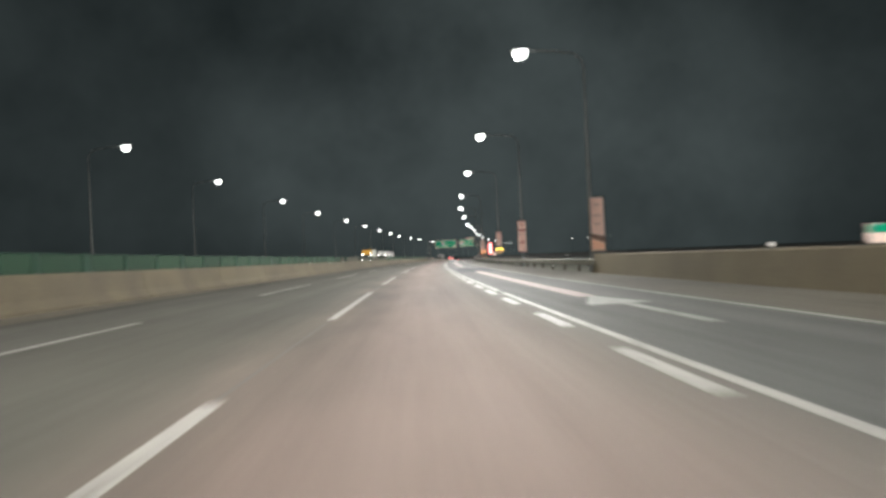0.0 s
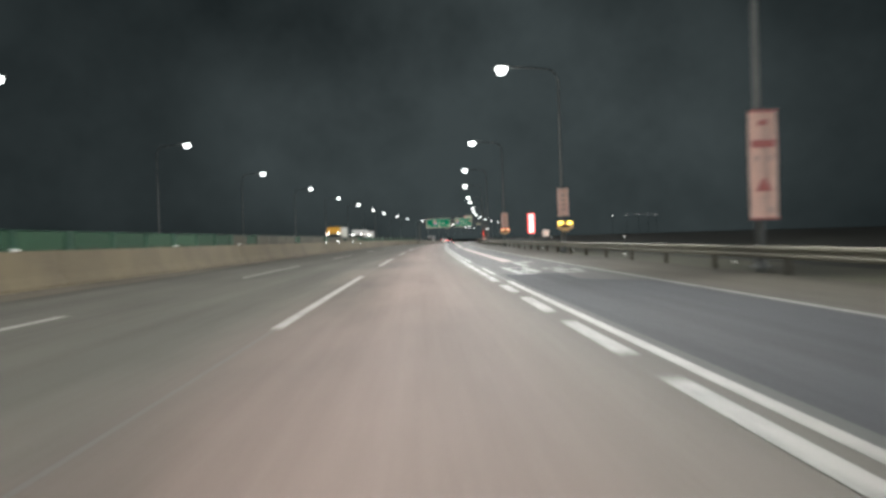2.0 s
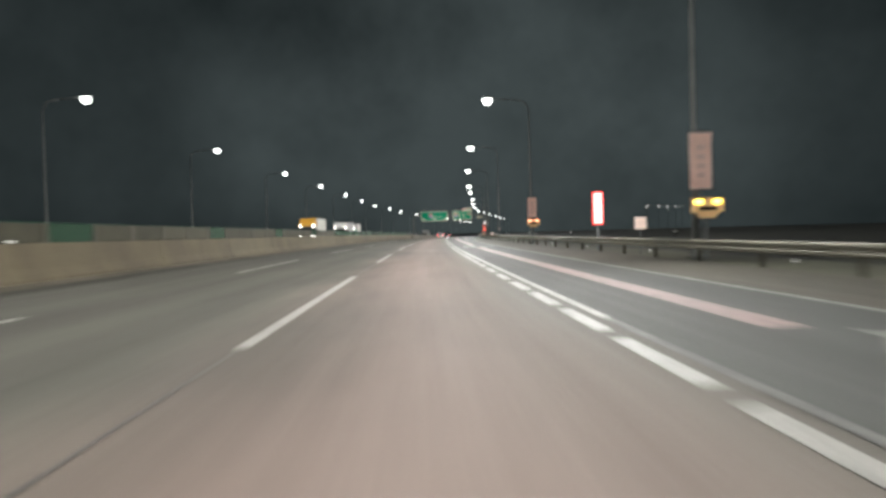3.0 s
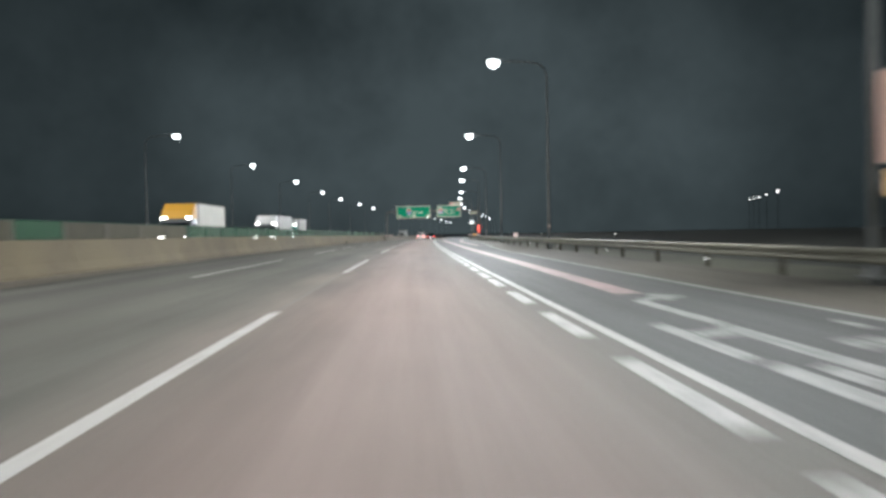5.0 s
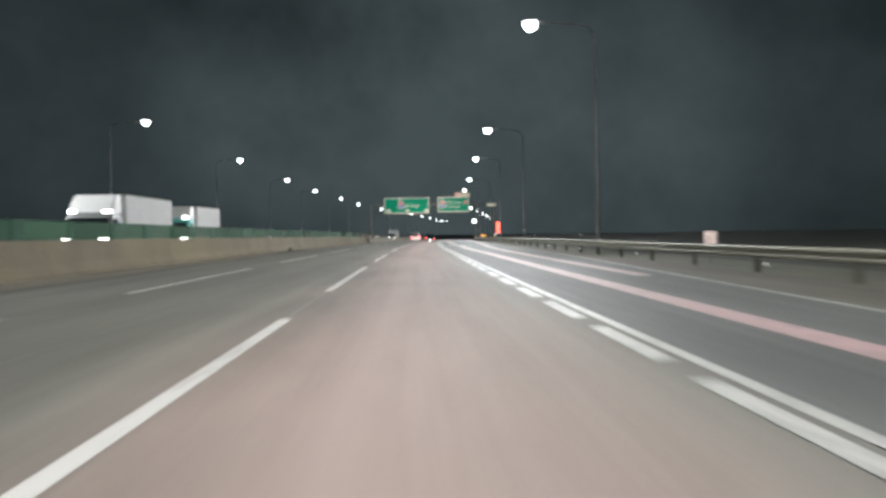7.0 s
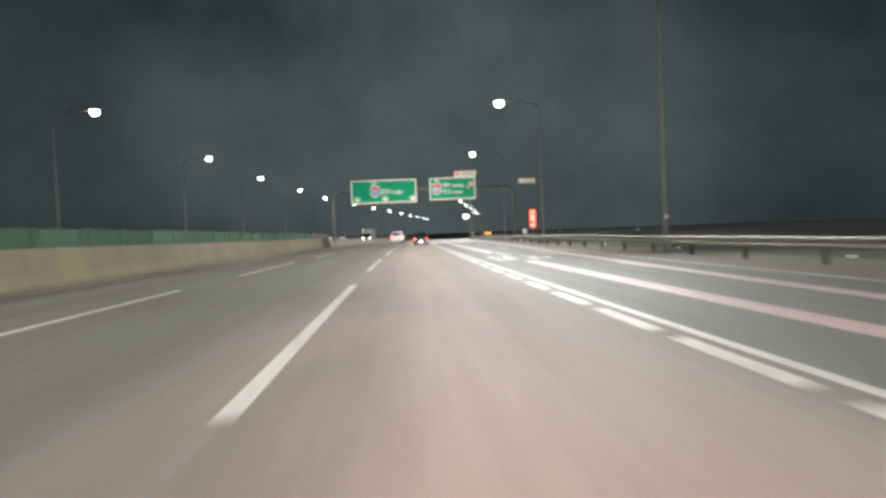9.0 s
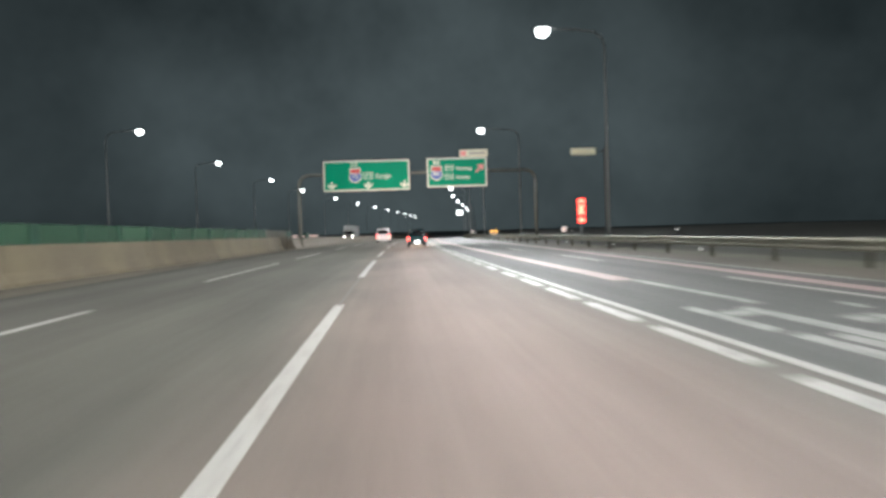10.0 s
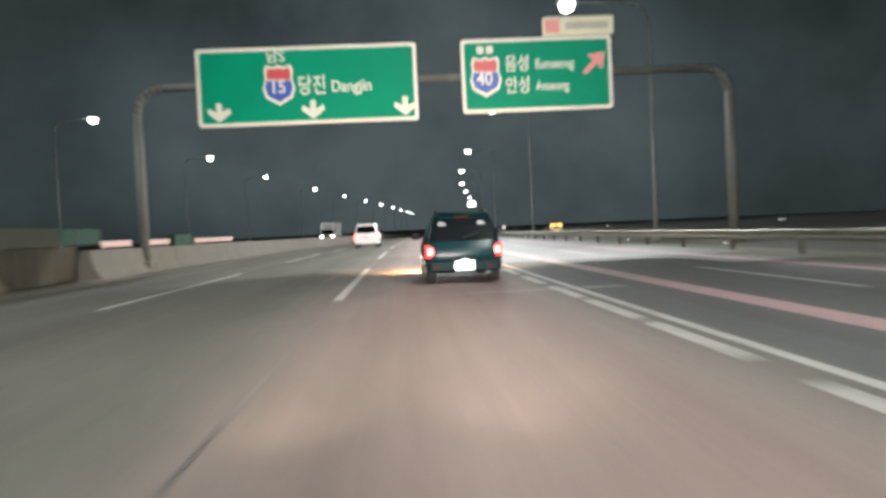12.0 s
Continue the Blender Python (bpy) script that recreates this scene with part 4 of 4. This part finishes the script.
def shield(x, z, number, parent, heading):
    """Route shield: white rim, red head, blue field."""
    rim = [(-0.5, 0.42), (-0.42, 0.62), (-0.18, 0.54), (0, 0.62), (0.18, 0.54), (0.42, 0.62), (0.5, 0.42), (0.46, 0.1), (0.56, -0.2), (0.46, -0.52), (0, -0.78), (-0.46, -0.52), (-0.56, -0.2), (-0.46, 0.1)]
    flat("shield", [(x + u, z + v) for u, v in rim], -0.082, 0.012, SIGN_WHITE, parent)
    flat("shield_head", [(x + u * 0.84, z + v * 0.84) for u, v in rim if v > 0.05] + [(x - 0.38, z + 0.12), (x + 0.38, z + 0.12)][::-1], -0.096, 0.006, SIGN_RED, parent)
    flat("shield_field", [(x + u * 0.84, z + min(v * 0.84, 0.08)) for u, v in [(-0.5, 0.08), (0.5, 0.08), (0.56, -0.2), (0.46, -0.52), (0, -0.78), (-0.46, -0.52), (-0.56, -0.2)]][::-1],
         -0.096, 0.006, SIGN_BLUE, parent)
    lettering(number, x - 0.32, z - 0.16, 0.62, -0.105, SIGN_WHITE, parent, 0.9)
    if heading:
        lettering(heading, x - 0.42, z + 0.88, 0.5, -0.082, SIGN_WHITE, parent, 0.95)
        return
    for i in (-1, 1):
        flat("direction_bar", rounded(x + 0.16 * i - 0.12, x + 0.16 * i + 0.12, z + 0.72, z + 0.98, 0.05), -0.082, 0.01, SIGN_WHITE, parent)


def sign_board(name, x0, x1, z0, z1, label):
    e = empty(name, place(GS), label, "road sign", "overhead direction signs")
    flat("panel", rounded(x0, x1, z0, z1, 0.12), 0.12, 0.17, SIGN_BACK, e, "pale metal panel edge")
    flat("border", rounded(x0, x1, z0, z1, 0.12), -0.052, 0.012, SIGN_WHITE, e)
    flat("face", rounded(x0 + 0.13, x1 - 0.13, z0 + 0.13, z1 - 0.13, 0.1), -0.066, 0.012, SIGN_GREEN, e)
    for i in range(3):
        x = x0 + (x1 - x0) * (0.2 + 0.3 * i)
        bm = bmesh.new()
        box(bm, (0.1, 0.12, z1 - z0 - 0.3), (x, 0.18, (z0 + z1) / 2), 0.01)
        part("stiffener", bm, STEEL_DARK, e)
    return e


sign_a = sign_board("direction_sign", -7.64, -0.10, 4.84, 7.51, "wide green overhead sign with three white lane arrows")
shield(-4.85, 6.28, "15", sign_a, "남S")
lettering("당진", -4.22, 6.12, 0.72, -0.082, SIGN_WHITE, sign_a, 0.75)
lettering("Dangjin", -3.08, 6.08, 0.55, -0.082, SIGN_WHITE, sign_a, 0.84)
for x in (-6.92, -3.72, -0.55):
    flat("lane_arrow", down_arrow(x, 5.0, 1.05), -0.082, 0.012, SIGN_WHITE, sign_a)
sign_b = sign_board("direction_sign", 1.44, 6.73, 4.98, 7.53, "green overhead exit sign with a pink slanting arrow")
shield(2.28, 6.30, "40", sign_b, "")
for z, ko, la in ((6.62, "음성", "Eumseong"), (5.86, "안성", "Anseong")):
    lettering(ko, 2.95, z, 0.62, -0.082, SIGN_WHITE, sign_b, 0.78)
    lettering(la, 4.02, z - 0.03, 0.46, -0.082, SIGN_WHITE, sign_b, 0.72)
flat("exit_arrow", [(6.08 + u * c, 6.55 + v * c) for c in (1.0,) for u, v in
                    [(-0.28, -0.38), (-0.40, -0.26), (-0.02, 0.12), (-0.22, 0.32), (0.40, 0.40), (0.32, -0.22), (0.12, -0.02)]][::-1], -0.082, 0.012, SIGN_PINK, sign_b)
e = empty("exit_plate", place(GS), "small pale plate on top of the exit sign", "road sign")
flat("panel", rounded(4.35, 6.85, 7.58, 8.22, 0.06), 0.05, 0.1, SIGN_YELLOW, e)
bm = bmesh.new()
box(bm, (1.5, 0.01, 0.26), (5.9, -0.056, 7.9))
part("writing_bar", bm, SIGN_BACK, e)
bm = bmesh.new()
box(bm, (0.5, 0.01, 0.46), (4.68, -0.056, 7.9))
part("pink_square", bm, SIGN_PINK, e)
for x in (4.8, 6.4):
    bm = bmesh.new()
    box(bm, (0.06, 0.06, 0.6), (x, 0.08, 7.6))
    part("strut", bm, STEEL_DARK, e)


# ---- vehicles ----
def plan_ring(z, hw, y0, y1, r, n=4):
    pts = []
    for cx, cy, a0 in ((hw - r, y1 - r, 0), (-hw + r, y1 - r, 90), (-hw + r, y0 + r, 180), (hw - r, y0 + r, 270)):
        pts += [(cx + r * math.cos(radians(a0 + 90 * i / n)), cy + r * math.sin(radians(a0 + 90 * i / n)), z) for i in range(n + 1)]
    return pts


def slab(bm, corners, off):
    off = Vector(off)
    a = [Vector(c) for c in corners]
    loft(bm, [a, [p + off for p in a]])


def wheel(parent, x, y, r, w, rim=RIM):
    e = new("wheel")
    e.parent = parent
    e.location = (x, y, r)
    bm = bmesh.new()
    rings = []
    for u, k in ((-0.5, 0.80), (-0.46, 0.95), (-0.3, 1.0), (0.3, 1.0), (0.46, 0.95), (0.5, 0.80)):
        rings.append([(u * w, r * k * math.cos(a), r * k * math.sin(a)) for a in [2 * math.pi * i / 20 for i in range(20)]])
    loft(bm, rings)
    part("tyre", bm, RUBBER, e, smooth=True)
    bm = bmesh.new()
    side = 1 if x > 0 else -1
    bmesh.ops.create_cone(bm, cap_ends=True, segments=18, radius1=r * 0.66, radius2=r * 0.6, depth=0.03, matrix=Matrix.Translation((side * w * 0.5, 0, 0)) @ Matrix.Rotation(radians(90 * side), 4, "Y"))
    for i in range(5):
        a = 2 * math.pi * i / 5
        box(bm, (0.03, r * 0.14, r * 0.56), (side * (w * 0.5 + 0.015), -math.sin(a) * r * 0.3, math.cos(a) * r * 0.3), 0, Matrix.Rotation(a, 4, "X"))
    part("rim", bm, rim, e)


def car(name, m, w, h, length, paint, label, high_lamp, rack):
    """A tall estate seen mostly from behind; its tail is at local y = 0."""
    e = empty(name, m, label, "car")
    hw = w / 2
    belt = 0.60 * h
    low = 0.21 if paint is CAR_TEAL else 0.27
    tall = 0.53 if paint is CAR_TEAL else 0.60
    body = bmesh.new()
    rings = [plan_ring(0.24, hw - 0.08, 0.10, length - 0.12, 0.14), plan_ring(0.32, hw - 0.01, 0.02, length - 0.02, 0.16),
             plan_ring(0.42 * h, hw, 0.0, length, 0.2), plan_ring(0.52 * h, hw - 0.01, 0.02, length - 0.08, 0.22),
             plan_ring(belt - 0.01, hw - 0.025, 0.05, length - 0.55, 0.2), plan_ring(belt + 0.02, hw - 0.035, 0.06, length - 1.0, 0.16),
             plan_ring(0.80 * h, hw - 0.10, 0.13, length - 1.45, 0.15), plan_ring(0.94 * h, hw - 0.17, 0.22, length - 1.75, 0.16),
             plan_ring(0.985 * h, hw - 0.23, 0.30, length - 1.85, 0.18), plan_ring(h, hw - 0.36, 0.44, length - 2.0, 0.18)]
    loft(body, rings)
    shell = part("body", body, paint, e, smooth=True)
    for p in shell.data.polygons:
        if len(p.vertices) > 4:
            p.use_smooth = False
    # glass
    bm = bmesh.new()
    slab(bm, [(-hw + 0.16, 0.055, belt + 0.03), (hw - 0.16, 0.055, belt + 0.03), (hw - 0.24, 0.185, 0.905 * h), (-hw + 0.24, 0.185, 0.905 * h)], (0, -0.022, 0))
    if paint is CAR_TEAL:
        # the tinted glass wraps round the tail's corners
        bm.free()
        bm = bmesh.new()
        rings = []
        for z, a, y0, r in ((belt + 0.0, 0.03, 0.055, 0.18), (0.70 * h, 0.065, 0.095, 0.155), (0.80 * h, 0.10, 0.13, 0.15), (0.92 * h, 0.16, 0.207, 0.158)):
            rear = plan_ring(z, hw - a, y0, length - 1.5, r)[12:18]
            rings.append([(px * 1.015, py - 0.014, pz) for px, py, pz in rear] + [(px * 0.97, py + 0.02, pz) for px, py, pz in reversed(rear)])
        loft(bm, rings)
    part("rear_window", bm, GLASS_DARK, e, "dark tinted rear window")
    if paint is CAR_TEAL:
        for px in (-0.36, 0.34):
            bm = bmesh.new()
            slab(bm, [(px - 0.075, 0.128, 0.82 * h), (px + 0.075, 0.128, 0.82 * h), (px + 0.045, 0.155, 0.865 * h), (px - 0.06, 0.163, 0.88 * h)], (0, -0.012, 0))
            part("window_sticker", bm, STICKER, e, "small white sticker on the rear window")
    for sx in (-1, 1):
        bm = bmesh.new()
        slab(bm, [(sx * (hw - 0.038), 0.32, belt + 0.04), (sx * (hw - 0.038), length - 1.25, belt + 0.04), (sx * (hw - 0.155), length - 1.75, 0.905 * h), (sx * (hw - 0.155), 0.45, 0.905 * h)], (sx * 0.012, 0, 0))
        part("side_window", bm, GLASS_DARK, e)
        bm = bmesh.new()
        rings = []
        for k, (z, ww) in enumerate(((0.375 * h, 0.055), (0.40 * h, 0.075), (tall * h, 0.075), ((tall + 0.025) * h, 0.05))):
            rings.append([(sx * (hw - 0.03 - ww), -0.012, z), (sx * (hw + 0.004), 0.05, z), (sx * (hw + 0.004), 0.17, z), (sx * (hw - 0.03 - ww), 0.1, z)])
        loft(bm, rings)
        lamp = part("tail_lamp", bm, TAIL_RED, e, "red tail lamp")
        bm = bmesh.new()
        box(bm, (0.10 if paint is CAR_TEAL else 0.16, 0.02, (0.10 if paint is CAR_TEAL else 0.17) * h), (sx * (hw - 0.085), -0.014, 0.465 * h), 0.012)
        part("lit_bulb", bm, TAIL_LIT, lamp, "bright lit part")
        bm = bmesh.new()
        rings = [[(sx * (hw + a), length - 1.35 + 0.05 * math.cos(t) , belt + 0.10 + b * math.sin(t)) for t in [2 * math.pi * i / 10 for i in range(10)]] for a, b in ((-0.02, 0.03), (0.06, 0.08), (0.17, 0.085), (0.20, 0.05))]
        loft(bm, rings)
        part("mirror", bm, BLACK, e, smooth=True)
        for y in (0.62, length - 0.72):
            wheel(e, sx * (hw - 0.11), y, 0.31, 0.2)
        bm = bmesh.new()
        box(bm, (0.14, 0.02, 0.05), (sx * (hw - 0.2), -0.045, low + 0.1), 0.008)
        part("reflector", bm, LENS_RED, e)
        bm = bmesh.new()
        box(bm, (0.26, 0.05, 0.12), (sx * (hw - 0.28), length - 0.02, 0.62), 0.03)
        part("head_lamp", bm, HEAD_LIT, e)
        for y in (0.62, length - 0.72):
            bm = bmesh.new()
            arc = [(y + 0.37 * math.cos(a), 0.31 + 0.37 * math.sin(a)) for a in [math.pi * i / 10 for i in range(11)]]
            for p, q in zip(arc, arc[1:]):
                rod(bm, (sx * (hw - 0.005), p[0], p[1]), (sx * (hw - 0.005), q[0], q[1]), 0.022, seg=6)
            part("wheel_arch", bm, BLACK, e)
        for y in (1.15, 2.0):
            bm = bmesh.new()
            box(bm, (0.03, 0.17, 0.03), (sx * (hw + 0.004), y, 0.54 * h), 0.01)
            part("door_handle", bm, CHROME if paint is CAR_WHITE else BLACK, e)
    bm = bmesh.new()
    rings = [plan_ring(z, hw - a, -0.05 + b, 0.35, 0.1) for z, a, b in ((low, 0.05, 0.05), (low + 0.04, 0.02, 0.0), (low + 0.19, 0.015, 0.0), (low + 0.23, 0.04, 0.04))]
    loft(bm, rings)
    part("bumper", bm, paint if paint is CAR_WHITE else TEAL_TRIM, e)
    pz = 0.33 if paint is CAR_TEAL else 0.66
    py = -0.064 if paint is CAR_TEAL else -0.016
    bm = bmesh.new()
    box(bm, (0.34, 0.02, 0.155), (0, py, pz), 0.006)
    part("number_plate", bm, PLATE_GLOW if paint is CAR_TEAL else PLATE, e, "white number plate")
    bm = bmesh.new()
    box(bm, (0.3, 0.01, 0.07), (0, py - 0.012, pz))
    part("plate_bar", bm, BANNER_GREY if paint is CAR_WHITE else PLATE_GLOW, e)
    bm = bmesh.new()
    box(bm, (0.46, 0.06, 0.035), (0, py + 0.02, pz + 0.12), 0.01)
    part("plate_garnish", bm, CHROME if paint is CAR_WHITE else BLACK, e)
    bm = bmesh.new()
    box(bm, (0.12, 0.03, 0.02), (0, py - 0.02, pz + 0.10), 0.004)
    part("plate_lamp", bm, PLATE_GLOW, e, "small lit plate lamp")
    bm = bmesh.new()
    rod(bm, (0.42, -0.03, low - 0.01), (0.42, 0.25, low - 0.01), 0.03, seg=10)
    part("exhaust_pipe", bm, STEEL_DARK, e)
    bm = bmesh.new()
    rod(bm, (0.1, 0.55, h - 0.01), (0.1, 0.4, h + 0.16), 0.008, 0.004, seg=6)
    part("antenna", bm, BLACK, e)
    bm = bmesh.new()
    rod(bm, (0, 0.045, belt + 0.06), (0.32, 0.085, belt + 0.16), 0.012, seg=6)
    part("wiper", bm, BLACK, e)
    bm = bmesh.new()
    box(bm, (0.26, 0.04, 0.03), (0, 0.19, 0.935 * h), 0.008)
    part("stop_lamp", bm, LENS_RED, e, "unlit red high stop lamp")
    bm = bmesh.new()
    slab(bm, [(-hw + 0.2, 0.20, 0.955 * h), (hw - 0.2, 0.20, 0.955 * h), (hw - 0.24, 0.45, 0.99 * h), (-hw + 0.24, 0.45, 0.99 * h)], (0, -0.05, 0.03))
    part("spoiler", bm, paint, e)
    if rack:
        for sx in (-1, 1):
            bm = bmesh.new()
            rod(bm, (sx * (hw - 0.25), 0.55, h + 0.045), (sx * (hw - 0.25), length - 2.2, h + 0.045), 0.02, seg=8)
            for y in (0.6, 1.2, length - 2.25):
                rod(bm, (sx * (hw - 0.26), y, 0.97 * h), (sx * (hw - 0.25), y, h + 0.045), 0.018, seg=6)
            part("roof_rail", bm, CHROME if paint is CAR_WHITE else BLACK, e)
    return e


suv = car("suv", place(336.1, 0.24), 1.36, 1.27, 3.5, CAR_TEAL, "small boxy dark teal car with lit tail lamps", True, True)
white_car = car("estate_car", place(378.0, -3.85), 1.72, 1.70, 4.8, CAR_WHITE, "white tall estate car with lit tail lamps", True, True)


def truck(name, m, w, h, length, cab_paint, deflector, box_paint, label):
    """A box truck; local y runs forwards, its front bumper is at y = 0."""
    e = empty(name, m, label, "truck", "oncoming trucks")
    hw = w / 2
    bm = bmesh.new()
    rings = [plan_ring(0.45, hw - 0.03, -1.7, -0.02, 0.1), plan_ring(0.95, hw, -1.75, 0.0, 0.14), plan_ring(1.35, hw, -1.75, -0.03, 0.16),
             plan_ring(2.0, hw - 0.06, -1.75, -0.28, 0.18), plan_ring(2.28, hw - 0.1, -1.72, -0.42, 0.2), plan_ring(2.36, hw - 0.18, -1.65, -0.55, 0.2)]
    loft(bm, rings)
    part("cab", bm, cab_paint, e)
    bm = bmesh.new()
    slab(bm, [(-hw + 0.14, -0.02, 1.36), (hw - 0.14, -0.02, 1.36), (hw - 0.2, -0.28, 2.02), (-hw + 0.2, -0.28, 2.02)], (0, 0.02, 0.005))
    part("windscreen", bm, GLASS_DARK, e)
    bm = bmesh.new()
    rings = [plan_ring(2.3, hw - 0.08, -1.7, -0.42, 0.15), plan_ring(0.5 * (2.3 + h), hw - 0.1, -1.7, -0.75, 0.15), plan_ring(h - 0.03, hw - 0.14, -1.7, -1.2, 0.12)]
    loft(bm, rings)
    part("roof_deflector", bm, deflector, e)
    bm = bmesh.new()
    box(bm, (w, length - 1.95, h - 1.0), (0, -1.95 - (length - 1.95) / 2, 1.0 + (h - 1.0) / 2), 0.04)
    cargo = part("cargo_box", bm, box_paint, e, "off-white cargo box" if box_paint is CARGO else "pale grey cargo box")
    for z in (1.02, h - 0.02):
        bm = bmesh.new()
        box(bm, (w + 0.04, length - 1.93, 0.07), (0, -1.95 - (length - 1.95) / 2, z), 0.01)
        part("edge_rail", bm, STEEL, cargo)
    bm = bmesh.new()
    box(bm, (0.9, length - 0.6, 0.22), (0, -length / 2, 0.84), 0.02)
    part("chassis", bm, BLACK, e)
    bm = bmesh.new()
    box(bm, (w, 0.18, 0.34), (0, 0.0, 0.60), 0.05)
    part("bumper", bm, cab_paint, e)
    bm = bmesh.new()
    box(bm, (w * 0.62, 0.03, 0.3), (0, 0.012, 1.08), 0.01)
    part("grille", bm, BLACK, e)
    for sx in (-1, 1):
        bm = bmesh.new()
        box(bm, (0.4, 0.06, 0.16), (sx * (hw - 0.3), 0.09, 0.95), 0.03)
        part("head_lamp", bm, HEAD_LIT, e, "lit head lamp")
        if cab_paint is not CAB_WHITE:
            bm = bmesh.new()
            box(bm, (0.36, 0.08, 0.1), (sx * (hw - 0.32), -0.44, 2.33), 0.02)
            part("roof_lamp", bm, HEAD_LIT, e, "lit roof lamp")
        bm = bmesh.new()
        box(bm, (0.16, 0.1, 0.4), (sx * (hw + 0.16), -0.2, 1.75), 0.03)
        part("mirror", bm, BLACK, e)
        for y in (-0.95, -length + 1.7):
            wheel(e, sx * (hw - 0.16), y, 0.45, 0.28, STEEL)
    return e


truck("box_truck", place(229.0, -16.2, 0, 180), 2.3, 3.35, 8.8, CAB_DARK, CAB_YELLOW, CARGO, "box truck with a yellow cab roof and lit head lamps")
truck("box_truck", place(256.0, -15.8, 0, 180), 2.3, 3.2, 9.0, CAB_DARK, CAB_WHITE, CARGO_GREY, "grey box truck with lit head and roof lamps")
truck("box_truck", place(268.5, -15.9, 0, 180), 2.2, 3.1, 7.5, CAB_GREEN, CAB_WHITE, CARGO_GREY, "green-cabbed box truck with lit head lamps")


truck("box_truck", place(443.0, -15.5, 0, 180), 2.3, 3.2, 8.5, CAB_WHITE, CAB_WHITE, CARGO_GREY, "pale grey box truck far off with lit head lamps")


# ---- head lamps of the car that films, where its drive ends, and of the teal car ----
def head_spot(s, x, z, watts, warm, target_z, size=44, ahead=30):
    data = bpy.data.lights.new("head_lamp_beam", "SPOT")
    data.energy, data.color, data.spot_size, data.spot_blend, data.shadow_soft_size = watts, warm, radians(size), 1.0, 0.08
    ob = new("head_lamp_beam", data)
    ob.matrix_basis = look(at(s, x, z), at(s + ahead, x + 0.2, target_z))


# extra pair aimed up, added to brighten the gantry signs
for x in (-1.5, -0.3):
    head_spot(324.9, x, 0.62, HEADLAMP_WATTS, (1.0, 0.86, 0.78), 5.2)
for x in (-1.5, -0.3):
    head_spot(324.6, x, 0.62, 1000, (1.0, 0.80, 0.70), -0.6)
for x in (-0.5, 0.9):
    head_spot(340.5, x, 0.62, 950, (1.0, 0.66, 0.30), -2.0, 165, 3.5)

# ---- small lamps of a side road beyond the added rise ----
for i in range(5):
    e = empty("side_road_lamp", Matrix.Translation((30.9 + 6.2 * i, 240.3 + 15.0 * i, -0.6)), "small lit lamp on a thin dark pole beyond the guardrail", "lamp post", "lamps of the side road")
    bm = bmesh.new()
    rod(bm, (0, 0, -0.5), (0, 0, 4.5 + 0.4 * i), 0.03, 0.022, 8)
    part("pole", bm, BLACK, e)
    bm = bmesh.new()
    bmesh.ops.create_uvsphere(bm, u_segments=10, v_segments=6, radius=1.0, matrix=Matrix.Translation((0, 0, 4.6 + 0.4 * i)) @ Matrix.Diagonal((0.055, 0.055, 0.10, 1)))
    part("lamp", bm, FAR_LIT, e, smooth=True)
    bm = bmesh.new()
    rod(bm, (0, 0, 4.74 + 0.4 * i), (0, 0, 4.82 + 0.4 * i), 0.10, 0.04, 10)
    part("hood", bm, BLACK, e)
